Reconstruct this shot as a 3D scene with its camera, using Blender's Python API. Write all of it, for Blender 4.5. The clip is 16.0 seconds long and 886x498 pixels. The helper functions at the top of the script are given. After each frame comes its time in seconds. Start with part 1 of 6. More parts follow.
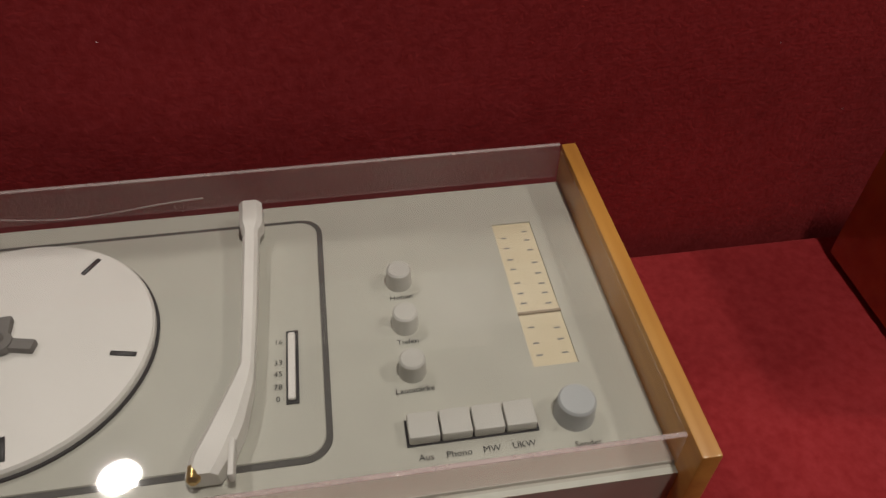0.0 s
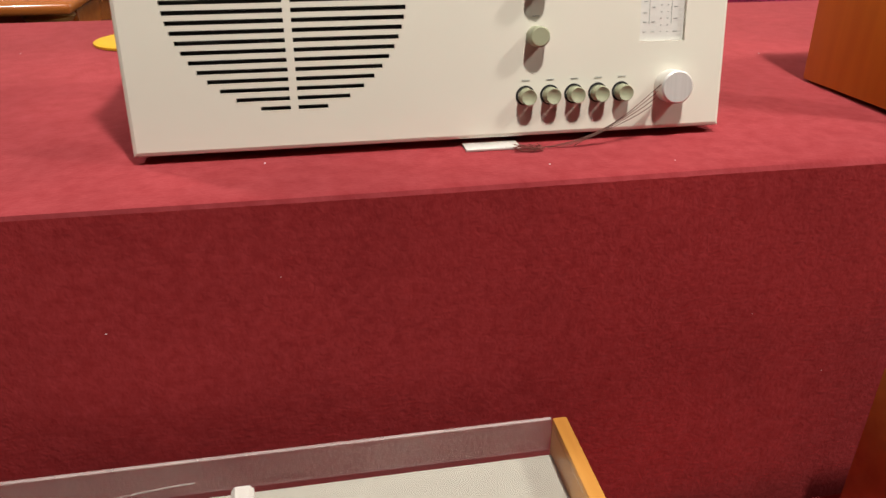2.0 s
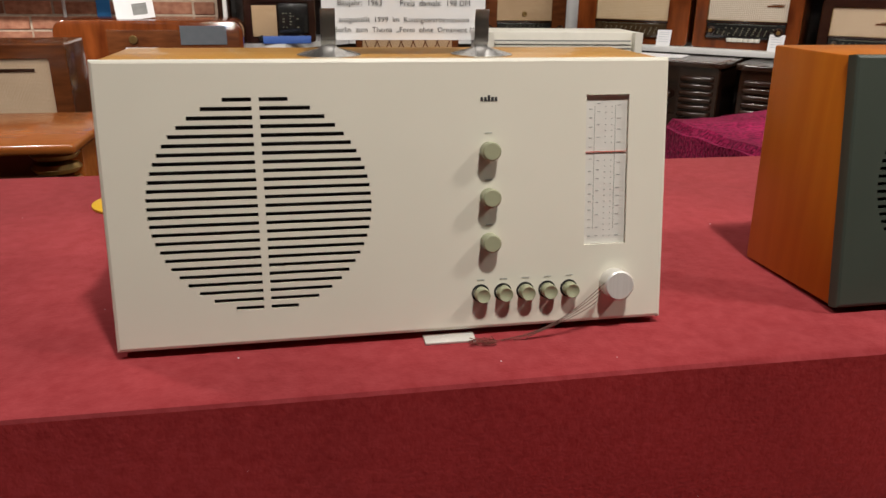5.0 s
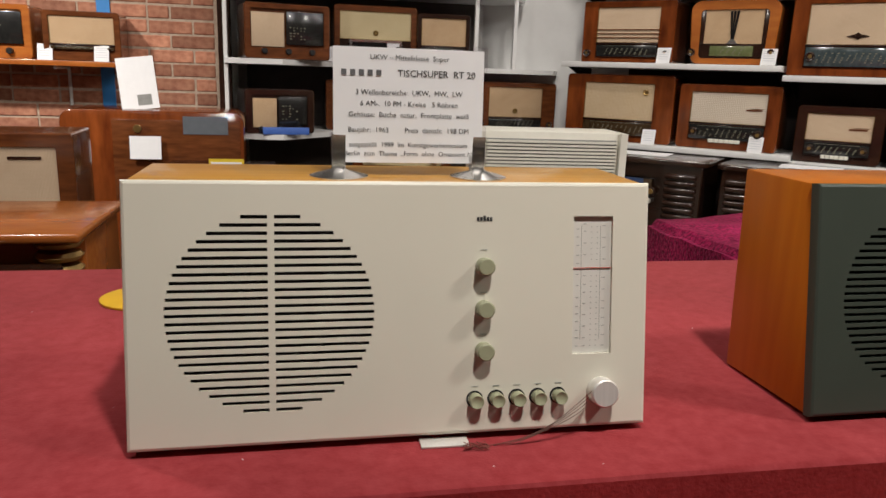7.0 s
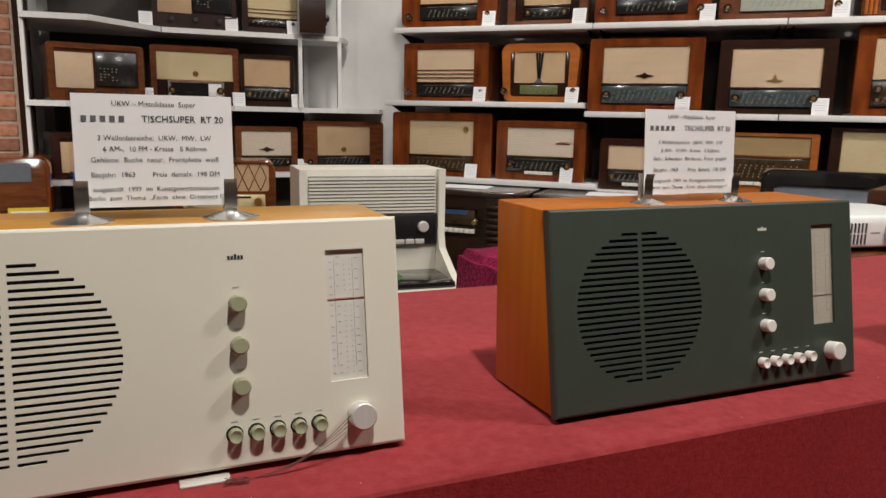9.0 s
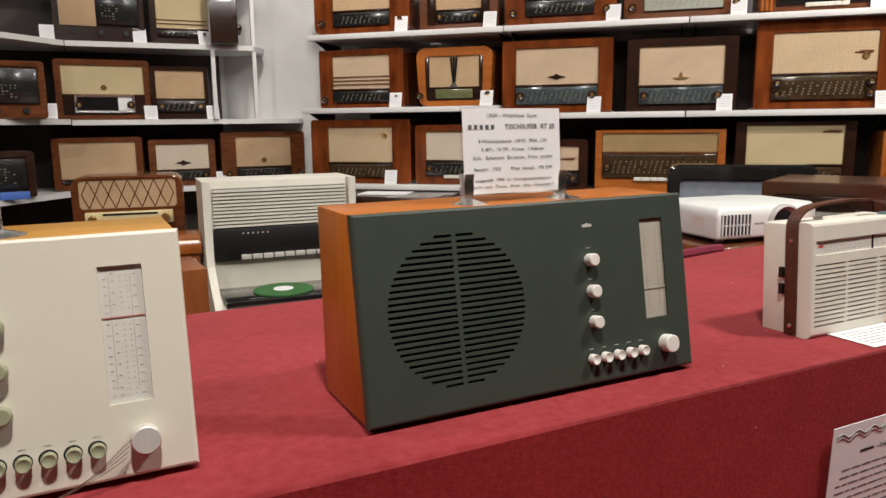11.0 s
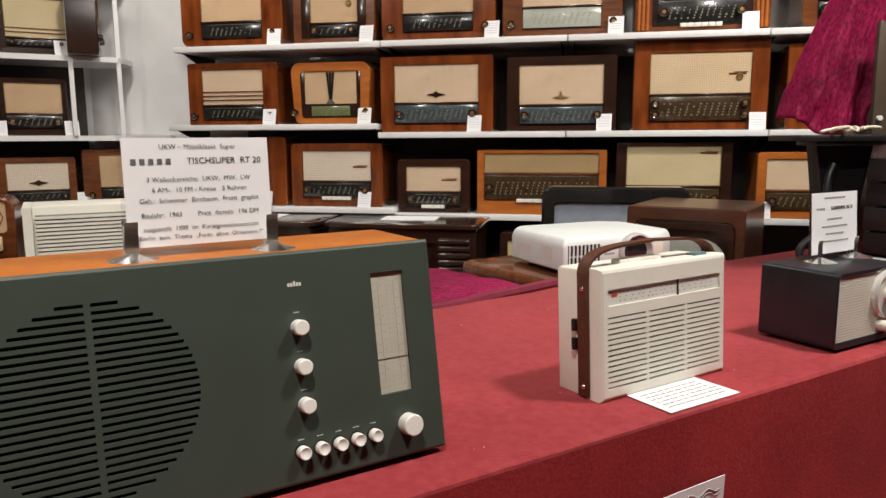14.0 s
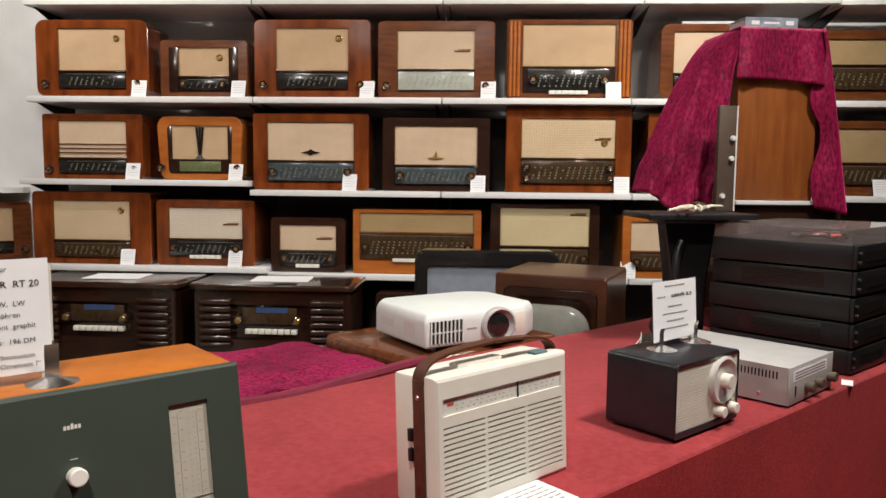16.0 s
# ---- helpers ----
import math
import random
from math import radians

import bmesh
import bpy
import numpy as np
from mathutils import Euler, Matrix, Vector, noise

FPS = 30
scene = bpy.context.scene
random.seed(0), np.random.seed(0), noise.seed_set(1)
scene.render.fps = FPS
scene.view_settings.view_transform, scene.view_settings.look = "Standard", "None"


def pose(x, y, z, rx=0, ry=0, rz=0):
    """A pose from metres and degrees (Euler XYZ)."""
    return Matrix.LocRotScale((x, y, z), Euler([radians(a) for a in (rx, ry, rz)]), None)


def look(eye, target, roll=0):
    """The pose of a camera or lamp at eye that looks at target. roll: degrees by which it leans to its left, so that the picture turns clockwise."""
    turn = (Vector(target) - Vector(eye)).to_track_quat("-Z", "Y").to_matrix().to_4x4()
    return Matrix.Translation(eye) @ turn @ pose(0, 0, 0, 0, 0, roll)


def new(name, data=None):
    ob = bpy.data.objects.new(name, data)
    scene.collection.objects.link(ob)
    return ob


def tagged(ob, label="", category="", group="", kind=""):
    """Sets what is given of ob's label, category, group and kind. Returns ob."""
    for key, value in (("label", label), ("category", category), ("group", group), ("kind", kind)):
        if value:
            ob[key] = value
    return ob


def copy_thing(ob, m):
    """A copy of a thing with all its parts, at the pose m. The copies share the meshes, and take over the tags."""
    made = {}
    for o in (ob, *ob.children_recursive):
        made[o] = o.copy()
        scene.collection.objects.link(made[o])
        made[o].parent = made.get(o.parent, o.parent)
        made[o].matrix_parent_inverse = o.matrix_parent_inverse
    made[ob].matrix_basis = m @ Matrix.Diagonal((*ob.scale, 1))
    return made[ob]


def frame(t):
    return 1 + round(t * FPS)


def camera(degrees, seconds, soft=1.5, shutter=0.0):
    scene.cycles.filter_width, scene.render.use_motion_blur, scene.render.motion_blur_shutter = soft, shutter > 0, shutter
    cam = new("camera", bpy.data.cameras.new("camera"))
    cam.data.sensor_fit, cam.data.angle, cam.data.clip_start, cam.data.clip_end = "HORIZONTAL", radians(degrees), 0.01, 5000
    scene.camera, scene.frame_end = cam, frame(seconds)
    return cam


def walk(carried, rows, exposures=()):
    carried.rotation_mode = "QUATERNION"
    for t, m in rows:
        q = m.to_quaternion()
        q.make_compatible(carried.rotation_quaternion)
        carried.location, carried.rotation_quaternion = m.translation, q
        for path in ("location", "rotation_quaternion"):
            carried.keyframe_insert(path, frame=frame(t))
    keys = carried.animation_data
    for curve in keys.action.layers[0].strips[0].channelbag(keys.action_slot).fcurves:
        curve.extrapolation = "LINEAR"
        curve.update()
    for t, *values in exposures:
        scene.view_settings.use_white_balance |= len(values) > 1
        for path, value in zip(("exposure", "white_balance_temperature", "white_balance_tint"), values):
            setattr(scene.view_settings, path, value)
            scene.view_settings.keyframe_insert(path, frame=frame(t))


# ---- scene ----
cam = camera(62.6, 16.0)
PATH = [
    (0, (0.143, -0.598, 1.016), (0.378, 0.803, -0.392), 0.9),
    (0.5, (0.155, -0.587, 1.036), (0.396, 0.898, -0.282), -0.5),
    (1, (0.152, -0.571, 1.056), (0.406, 0.975, -0.187), -0.1),
    (1.5, (0.145, -0.591, 1.05), (0.427, 1.102, 0.023), -0.3),
    (2, (0.145, -0.586, 1.064), (0.453, 1.16, 0.139), 0.1),
    (2.5, (0.155, -0.58, 1.078), (0.481, 1.207, 0.241), 0.3),
    (3, (0.154, -0.571, 1.101), (0.478, 1.216, 0.263), 0.4),
    (3.5, (0.162, -0.577, 1.105), (0.481, 1.227, 0.301), 0.2),
    (4, (0.175, -0.586, 1.126), (0.506, 1.235, 0.368), 0.1),
    (6.5, (0.163, -0.631, 1.196), (0.511, 1.263, 0.656), 1.9),
    (7, (0.157, -0.641, 1.203), (0.531, 1.268, 0.737), 2.0),
    (7.5, (0.151, -0.656, 1.206), (0.581, 1.251, 0.786), 2.0),
    (8, (0.162, -0.672, 1.212), (0.677, 1.222, 0.828), 1.7),
    (8.5, (0.193, -0.684, 1.204), (0.875, 1.16, 0.836), 1.5),
    (9, (0.242, -0.708, 1.211), (1.009, 1.104, 0.854), 1.2),
    (9.5, (0.295, -0.721, 1.215), (1.137, 1.059, 0.865), 0.8),
    (12, (0.481, -0.811, 1.204), (1.368, 0.95, 0.871), -0.8),
    (12.5, (0.524, -0.838, 1.208), (1.401, 0.929, 0.881), -0.7),
    (13, (0.577, -0.84, 1.211), (1.498, 0.908, 0.897), -0.7),
    (13.5, (0.668, -0.769, 1.211), (1.677, 0.93, 0.902), -0.4),
    (14, (0.745, -0.713, 1.225), (1.802, 0.958, 0.924), -0.3),
    (14.5, (0.795, -0.73, 1.259), (1.908, 0.905, 0.966), 0.2),
    (15, (0.829, -0.733, 1.276), (1.973, 0.886, 1.01), 0.4),
    (15.5, (0.842, -0.723, 1.288), (2.066, 0.845, 1.079), 0.5),
    (16, (0.846, -0.716, 1.306), (2.148, 0.791, 1.123), 0.6),
]
EXPOSURES = [(0.0, -1.22), (0.5, -1.03), (1.0, -0.52), (1.5, -0.15), (2.2, 0.0), (3.0, -0.12), (4.0, -0.40), (6.5, -0.65), (8.5, -0.70), (9.5, -0.63), (12.0, -0.42), (16.0, -0.44)]
walk(cam, [(t, look(eye, target, roll)) for t, eye, target, roll in PATH], EXPOSURES)

# ---- light ----
TABLE, LOW = 0.85, 0.478
world = bpy.data.worlds.new("world")
scene.world = world
world.use_nodes = True
world.node_tree.nodes["Background"].inputs[0].default_value = (0.9, 0.85, 0.8, 1)
world.node_tree.nodes["Background"].inputs[1].default_value = 0.02


def ceiling_lamp(x, y, z, watts, size, tx, ty, tz, colour=(1.0, 0.935, 0.865), spread=130):
    data = bpy.data.lights.new("ceiling_lamp_light", "AREA")
    data.energy, data.shape, data.size, data.color, data.spread = watts, "DISK", size, colour, radians(spread)
    ob = new("ceiling_lamp_light", data)
    ob.matrix_world = look((x, y, z), (tx, ty, tz))
    return ob


ceiling_lamp(0.52, -0.80, 3.05, 36, 0.14, 0.50, 0.1, 0.85)
ceiling_lamp(-0.95, -0.55, 3.05, 2, 0.5, 0.4, 0.1, 0.85)
ceiling_lamp(2.35, -0.66, 3.05, 45, 0.3, 2.2, 0.2, 0.85)
ceiling_lamp(0.88, 1.70, 3.05, 21, 0.16, 1.1, 2.5, 1.0, spread=170)
ceiling_lamp(2.3, 1.0, 3.05, 12, 0.16, 2.9, 2.5, 1.2)
ceiling_lamp(3.6, 0.1, 3.05, 36, 0.16, 4.0, 1.6, 1.3)
ceiling_lamp(-0.90, 1.03, 3.05, 46, 0.16, -0.85, 1.5, 0.8, spread=170)
# two unseen lamps, added to brighten the brick wall and the white corner
ceiling_lamp(-2.0, 1.5, 3.05, 33, 0.16, -1.55, 3.4, 1.0, spread=75)
ceiling_lamp(1.45, 2.75, 3.05, 23, 0.16, 1.5, 4.0, 1.5, spread=160)


# ---- materials ----
def mat(name, a, b=None, rough=0.5, metal=0.0, scale=(30, 30, 30), detail=4, bump=0.0, bump_scale=None, spec=0.5, sheen=0.0, coat=0.0,
        contrast=(0.3, 0.7), blotch=0.0, random=0.0, alpha=None, transmission=0.0, emit=0.0):
    m = bpy.data.materials.new(name)
    m.use_nodes = True
    n, l = m.node_tree.nodes, m.node_tree.links
    p = n["Principled BSDF"]
    p.inputs["Roughness"].default_value, p.inputs["Metallic"].default_value = rough, metal
    p.inputs["Specular IOR Level"].default_value = spec
    p.inputs["Sheen Weight"].default_value = sheen
    p.inputs["Coat Weight"].default_value = coat
    p.inputs["Coat Roughness"].default_value = 0.12
    p.inputs["Transmission Weight"].default_value = transmission
    if b is None:
        b = tuple(c * 0.9 for c in a)
    co = n.new("ShaderNodeTexCoord")
    mp = n.new("ShaderNodeMapping")
    mp.inputs["Scale"].default_value = scale
    l.new(co.outputs["Object"], mp.inputs["Vector"])
    no = n.new("ShaderNodeTexNoise")
    no.inputs["Scale"].default_value, no.inputs["Detail"].default_value = 1.0, detail
    l.new(mp.outputs[0], no.inputs["Vector"])
    ramp = n.new("ShaderNodeValToRGB")
    ramp.color_ramp.elements[0].position, ramp.color_ramp.elements[1].position = contrast
    ramp.color_ramp.elements[0].color, ramp.color_ramp.elements[1].color = (*a, 1), (*b, 1)
    l.new(no.outputs["Fac"], ramp.inputs[0])
    out = ramp.outputs[0]
    if blotch or random:
        big = n.new("ShaderNodeTexNoise")
        big.inputs["Scale"].default_value, big.inputs["Detail"].default_value = 5.0, 3
        l.new(co.outputs["Object"], big.inputs["Vector"])
        hsv = n.new("ShaderNodeHueSaturation")
        mr = n.new("ShaderNodeMapRange")
        mr.inputs[1].default_value, mr.inputs[2].default_value = 0.3, 0.7
        mr.inputs[3].default_value, mr.inputs[4].default_value = 1 - blotch, 1 + blotch
        l.new(big.outputs["Fac"], mr.inputs[0])
        val = mr.outputs[0]
        if random:
            info = n.new("ShaderNodeObjectInfo")
            mr2 = n.new("ShaderNodeMapRange")
            mr2.inputs[3].default_value, mr2.inputs[4].default_value = 1 - random, 1 + random
            l.new(info.outputs["Random"], mr2.inputs[0])
            mul = n.new("ShaderNodeMath")
            mul.operation = "MULTIPLY"
            l.new(val, mul.inputs[0]), l.new(mr2.outputs[0], mul.inputs[1])
            val = mul.outputs[0]
        l.new(val, hsv.inputs["Value"])
        l.new(out, hsv.inputs["Color"])
        out = hsv.outputs[0]
    l.new(out, p.inputs["Base Color"])
    if bump:
        src = no
        if bump_scale:
            src = n.new("ShaderNodeTexNoise")
            src.inputs["Scale"].default_value, src.inputs["Detail"].default_value = bump_scale, 3
            l.new(co.outputs["Object"], src.inputs["Vector"])
        bp = n.new("ShaderNodeBump")
        bp.inputs["Strength"].default_value, bp.inputs["Distance"].default_value = bump, 0.004
        l.new(src.outputs["Fac"], bp.inputs["Height"])
        l.new(bp.outputs[0], p.inputs["Normal"])
    return m


def woven(name, a, b, scale, rough=0.9):
    """Cloth with a fine regular weave."""
    m = mat(name, a, b, rough, scale=(9, 9, 9), blotch=0.06, bump=0.0, spec=0.2)
    n, l = m.node_tree.nodes, m.node_tree.links
    p = n["Principled BSDF"]
    co = n.new("ShaderNodeTexCoord")
    ck = n.new("ShaderNodeTexChecker")
    ck.inputs["Scale"].default_value = scale
    ck.inputs["Color1"].default_value, ck.inputs["Color2"].default_value = (1, 1, 1, 1), (0.76, 0.70, 0.64, 1)
    mp = n.new("ShaderNodeMapping")
    mp.inputs["Rotation"].default_value = (0, radians(45), 0)
    mp.inputs["Location"].default_value = (0.0013, 0.0017, 0.0011)
    l.new(co.outputs["Object"], mp.inputs["Vector"])
    l.new(mp.outputs[0], ck.inputs["Vector"])
    mx = n.new("ShaderNodeMix")
    mx.data_type, mx.blend_type = "RGBA", "MULTIPLY"
    mx.inputs[0].default_value = 1.0
    old = p.inputs["Base Color"].links[0].from_socket
    l.new(old, mx.inputs[6]), l.new(ck.outputs["Color"], mx.inputs[7])
    l.new(mx.outputs[2], p.inputs["Base Color"])
    return m


def glass(name, colour=(1, 1, 1), rough=0.02, haze=0.0):
    m = bpy.data.materials.new(name)
    m.use_nodes = True
    n, l = m.node_tree.nodes, m.node_tree.links
    n.remove(n["Principled BSDF"])
    tr, gl, mx, fr = n.new("ShaderNodeBsdfTransparent"), n.new("ShaderNodeBsdfGlossy"), n.new("ShaderNodeMixShader"), n.new("ShaderNodeLayerWeight")
    tr.inputs[0].default_value = (*colour, 1)
    gl.inputs["Roughness"].default_value = rough
    pw, sc = n.new("ShaderNodeMath"), n.new("ShaderNodeMath")
    pw.operation, sc.operation = "POWER", "MULTIPLY_ADD"
    pw.inputs[1].default_value, sc.inputs[1].default_value, sc.inputs[2].default_value = 5.0, 0.9, 0.03
    fr.inputs[0].default_value = 0.5
    l.new(fr.outputs["Facing"], pw.inputs[0]), l.new(pw.outputs[0], sc.inputs[0])
    l.new(sc.outputs[0], mx.inputs[0]), l.new(tr.outputs[0], mx.inputs[1]), l.new(gl.outputs[0], mx.inputs[2])
    out = mx.outputs[0]
    if haze:  # haze of dust and scratches, plus reflections painted in, pinkish for the red cloth
        df, m2, co, no, mr = n.new("ShaderNodeBsdfDiffuse"), n.new("ShaderNodeMixShader"), n.new("ShaderNodeTexCoord"), n.new("ShaderNodeTexNoise"), n.new("ShaderNodeMapRange")
        df.inputs[0].default_value = (0.70, 0.58, 0.56, 1)
        no.inputs["Scale"].default_value, no.inputs["Detail"].default_value = 9.0, 4
        mr.inputs[1].default_value, mr.inputs[2].default_value, mr.inputs[3].default_value, mr.inputs[4].default_value = 0.3, 0.75, haze * 0.7, haze * 1.25
        l.new(co.outputs["Object"], no.inputs["Vector"]), l.new(no.outputs["Fac"], mr.inputs[0]), l.new(mr.outputs[0], m2.inputs[0])
        l.new(out, m2.inputs[1]), l.new(df.outputs[0], m2.inputs[2])
        out = m2.outputs[0]
    l.new(out, n["Material Output"].inputs[0])
    return m


VELOUR = mat("red_velour", (0.245, 0.020, 0.022), (0.305, 0.031, 0.034), 0.95, scale=(120, 120, 120), detail=7, bump=0.2, bump_scale=270, spec=0.04, sheen=0.08, blotch=0.15)
VELOUR.node_tree.nodes["Principled BSDF"].inputs["Sheen Roughness"].default_value = 0.45
VELOUR.node_tree.nodes["Principled BSDF"].inputs["Sheen Tint"].default_value = (1.0, 0.40, 0.38, 1)
# same velour for the table top, its grazing sheen put into a paler colour
SHEENTOP = mat("sheen_paled_red_velour", (0.245, 0.028, 0.032), (0.31, 0.046, 0.052), 0.95, scale=(70, 70, 70), detail=8, bump=0.16, bump_scale=300, spec=0.04, sheen=0.25, blotch=0.13)
SHEENTOP.node_tree.nodes["Principled BSDF"].inputs["Sheen Roughness"].default_value = 0.5
SHEENTOP.node_tree.nodes["Principled BSDF"].inputs["Sheen Tint"].default_value = (1.0, 0.50, 0.52, 1)
VELVET = mat("crushed_velvet", (0.10, 0.003, 0.024), (0.36, 0.018, 0.088), 0.5, scale=(120, 120, 120), detail=4, bump=1.0, bump_scale=90, spec=0.12, sheen=0.25, contrast=(0.40, 0.62), blotch=0.38)
DRAPE = mat("draped_velvet", (0.12, 0.003, 0.026), (0.31, 0.012, 0.068), 0.5, scale=(150, 150, 60), detail=5, bump=0.8, bump_scale=55, spec=0.12, sheen=0.35, contrast=(0.36, 0.68), blotch=0.34)
for cloth in (VELVET, DRAPE):
    cloth.node_tree.nodes["Principled BSDF"].inputs["Sheen Tint"].default_value = (1.0, 0.09, 0.33, 1)
    cloth.node_tree.nodes["Principled BSDF"].inputs["Sheen Roughness"].default_value = 0.35
CREAM = mat("cream_lacquer", (0.70, 0.675, 0.575), (0.68, 0.655, 0.555), 0.42, scale=(8, 8, 8), blotch=0.02, spec=0.4)
GRAPHITE = mat("graphite_lacquer", (0.042, 0.054, 0.042), (0.047, 0.060, 0.047), 0.46, scale=(15, 15, 15), blotch=0.05, spec=0.4)
BEECH = mat("beech_veneer", (0.53, 0.275, 0.048), (0.45, 0.215, 0.035), 0.32, scale=(6, 90, 90), coat=0.3, blotch=0.06)
PEAR = mat("pear_veneer", (0.47, 0.142, 0.011), (0.40, 0.110, 0.008), 0.34, scale=(60, 60, 5), coat=0.12, spec=0.3, blotch=0.08)
OAKEDGE = mat("elm_wood", (0.58, 0.29, 0.06), (0.42, 0.18, 0.035), 0.4, scale=(60, 4, 60), coat=0.2, blotch=0.1)
DARK = mat("dark_inside", (0.008, 0.008, 0.007), (0.012, 0.011, 0.01), 0.8)
OLIVE = mat("olive_knob", (0.33, 0.34, 0.22), (0.30, 0.31, 0.2), 0.45)
ALU = mat("brushed_aluminium", (0.74, 0.72, 0.68), (0.66, 0.64, 0.6), 0.45, 0.35, scale=(300, 300, 8))
CHROME = mat("chrome", (0.85, 0.84, 0.82), (0.8, 0.79, 0.77), 0.25, 1.0)
BRASS = mat("brass", (0.62, 0.44, 0.18), (0.52, 0.34, 0.12), 0.3, 0.9)
WHITEP = mat("white_plastic", (0.78, 0.76, 0.71), (0.74, 0.72, 0.67), 0.38, blotch=0.03)
OFFWHITE = mat("offwhite_plastic", (0.75, 0.73, 0.645), (0.71, 0.69, 0.605), 0.45, blotch=0.04)
PAPER = mat("paper", (0.81, 0.81, 0.82), (0.78, 0.78, 0.79), 0.85)
SCALE = mat("dial_paper", (0.66, 0.65, 0.60), (0.63, 0.61, 0.56), 0.5)
SCALEW = mat("warm_dial", (0.72, 0.64, 0.46), (0.66, 0.58, 0.4), 0.5)
INK = mat("ink", (0.02, 0.02, 0.022), (0.03, 0.03, 0.03), 0.7)
DARKINK = mat("worn_black_print", (0.09, 0.09, 0.095), (0.13, 0.13, 0.135), 0.8)
PALEINK = mat("pale_grey_ink", (0.30, 0.30, 0.285), (0.37, 0.37, 0.35), 0.7)
CARDINK = mat("washed_out_print", (0.52, 0.54, 0.58), (0.58, 0.60, 0.63), 0.8)
DIMSCALE = mat("dim_scale_paper", (0.46, 0.43, 0.36), (0.42, 0.39, 0.32), 0.5)
FAINTINK = mat("faint_ink", (0.27, 0.25, 0.21), (0.31, 0.29, 0.24), 0.7)
GREYINK = mat("grey_ink", (0.2, 0.2, 0.19), (0.26, 0.26, 0.25), 0.7)
REDINK = mat("red_ink", (0.5, 0.06, 0.03), (0.45, 0.05, 0.03), 0.6)
DECK = mat("grey_deck_paint", (0.50, 0.495, 0.425), (0.465, 0.46, 0.395), 0.45, blotch=0.03)
GREYP = mat("grey_paint", (0.44, 0.43, 0.42), (0.4, 0.39, 0.38), 0.45, blotch=0.03)
GREYKNOB = mat("grey_knob", (0.55, 0.54, 0.49), (0.52, 0.51, 0.47), 0.45)
BLACKP = mat("black_plastic", (0.007, 0.007, 0.0075), (0.011, 0.011, 0.0115), 0.40, blotch=0.1)
BLACKG = mat("black_gloss", (0.01, 0.01, 0.011), (0.016, 0.015, 0.014), 0.12, coat=0.6)
NAVY = mat("dark_blue_grey", (0.013, 0.015, 0.019), (0.018, 0.02, 0.025), 0.3, blotch=0.06)
ACRYL = glass("clear_acrylic", (0.96, 0.95, 0.96))
SHELFW = mat("shelf_white", (0.72, 0.72, 0.71), (0.68, 0.68, 0.67), 0.4, blotch=0.04)
WALLW = mat("wall_white", (0.80, 0.80, 0.79), (0.75, 0.75, 0.74), 0.8, scale=(6, 6, 6), bump=0.15, bump_scale=60, blotch=0.04)
WALLD = mat("wall_dark", (0.16, 0.12, 0.1), (0.13, 0.1, 0.085), 0.85, scale=(6, 6, 6))
BACKDARK = mat("dark_backboard", (0.045, 0.036, 0.032), (0.06, 0.05, 0.045), 0.7, scale=(8, 8, 8), blotch=0.15)
FLOORM = mat("floor_boards", (0.10, 0.06, 0.04), (0.14, 0.085, 0.055), 0.5, scale=(4, 40, 10), blotch=0.1)
CEILM = mat("ceiling_paint", (0.09, 0.085, 0.08), (0.07, 0.066, 0.062), 0.9, scale=(5, 5, 5))
MORTAR = mat("mortar", (0.50, 0.40, 0.31), (0.36, 0.27, 0.20), 0.95, scale=(50, 50, 50), bump=0.5)
BRICK = mat("red_brick", (0.50, 0.235, 0.145), (0.31, 0.115, 0.068), 0.9, scale=(26, 26, 34), detail=6, bump=0.5, bump_scale=120, blotch=0.22, random=0.34)
WOODS = {
    "walnut": mat("walnut_veneer", (0.165, 0.052, 0.016), (0.085, 0.025, 0.009), 0.22, scale=(9, 30, 45), coat=0.6, blotch=0.18),
    "red": mat("mahogany_veneer", (0.235, 0.058, 0.013), (0.088, 0.018, 0.005), 0.16, scale=(16, 16, 3.5), detail=7, coat=1.0, blotch=0.18),
    "dark": mat("dark_walnut", (0.036, 0.0145, 0.008), (0.017, 0.008, 0.0055), 0.2, scale=(8, 30, 45), coat=0.7, blotch=0.2),
    "orange": mat("cherry_veneer", (0.42, 0.135, 0.025), (0.33, 0.09, 0.018), 0.25, scale=(8, 40, 40), coat=0.5, blotch=0.12),
    "teak": mat("teak_veneer", (0.30, 0.096, 0.022), (0.21, 0.058, 0.014), 0.35, scale=(50, 50, 5), coat=0.25, blotch=0.12),
}
CLOTHS = {
    "tan": woven("tan_speaker_cloth", (0.58, 0.42, 0.265), (0.51, 0.36, 0.22), 420),
    "pale": woven("pale_speaker_cloth", (0.64, 0.50, 0.36), (0.58, 0.45, 0.32), 300),
    "lattice": woven("latticed_speaker_cloth", (0.62, 0.49, 0.33), (0.58, 0.45, 0.29), 170),
    "honey": woven("honeycomb_speaker_cloth", (0.68, 0.60, 0.50), (0.64, 0.57, 0.47), 150),
    "gold": woven("yellow_speaker_cloth", (0.60, 0.51, 0.32), (0.56, 0.47, 0.29), 340),
    "olive": woven("olive_speaker_cloth", (0.40, 0.29, 0.15), (0.35, 0.25, 0.13), 380),
}
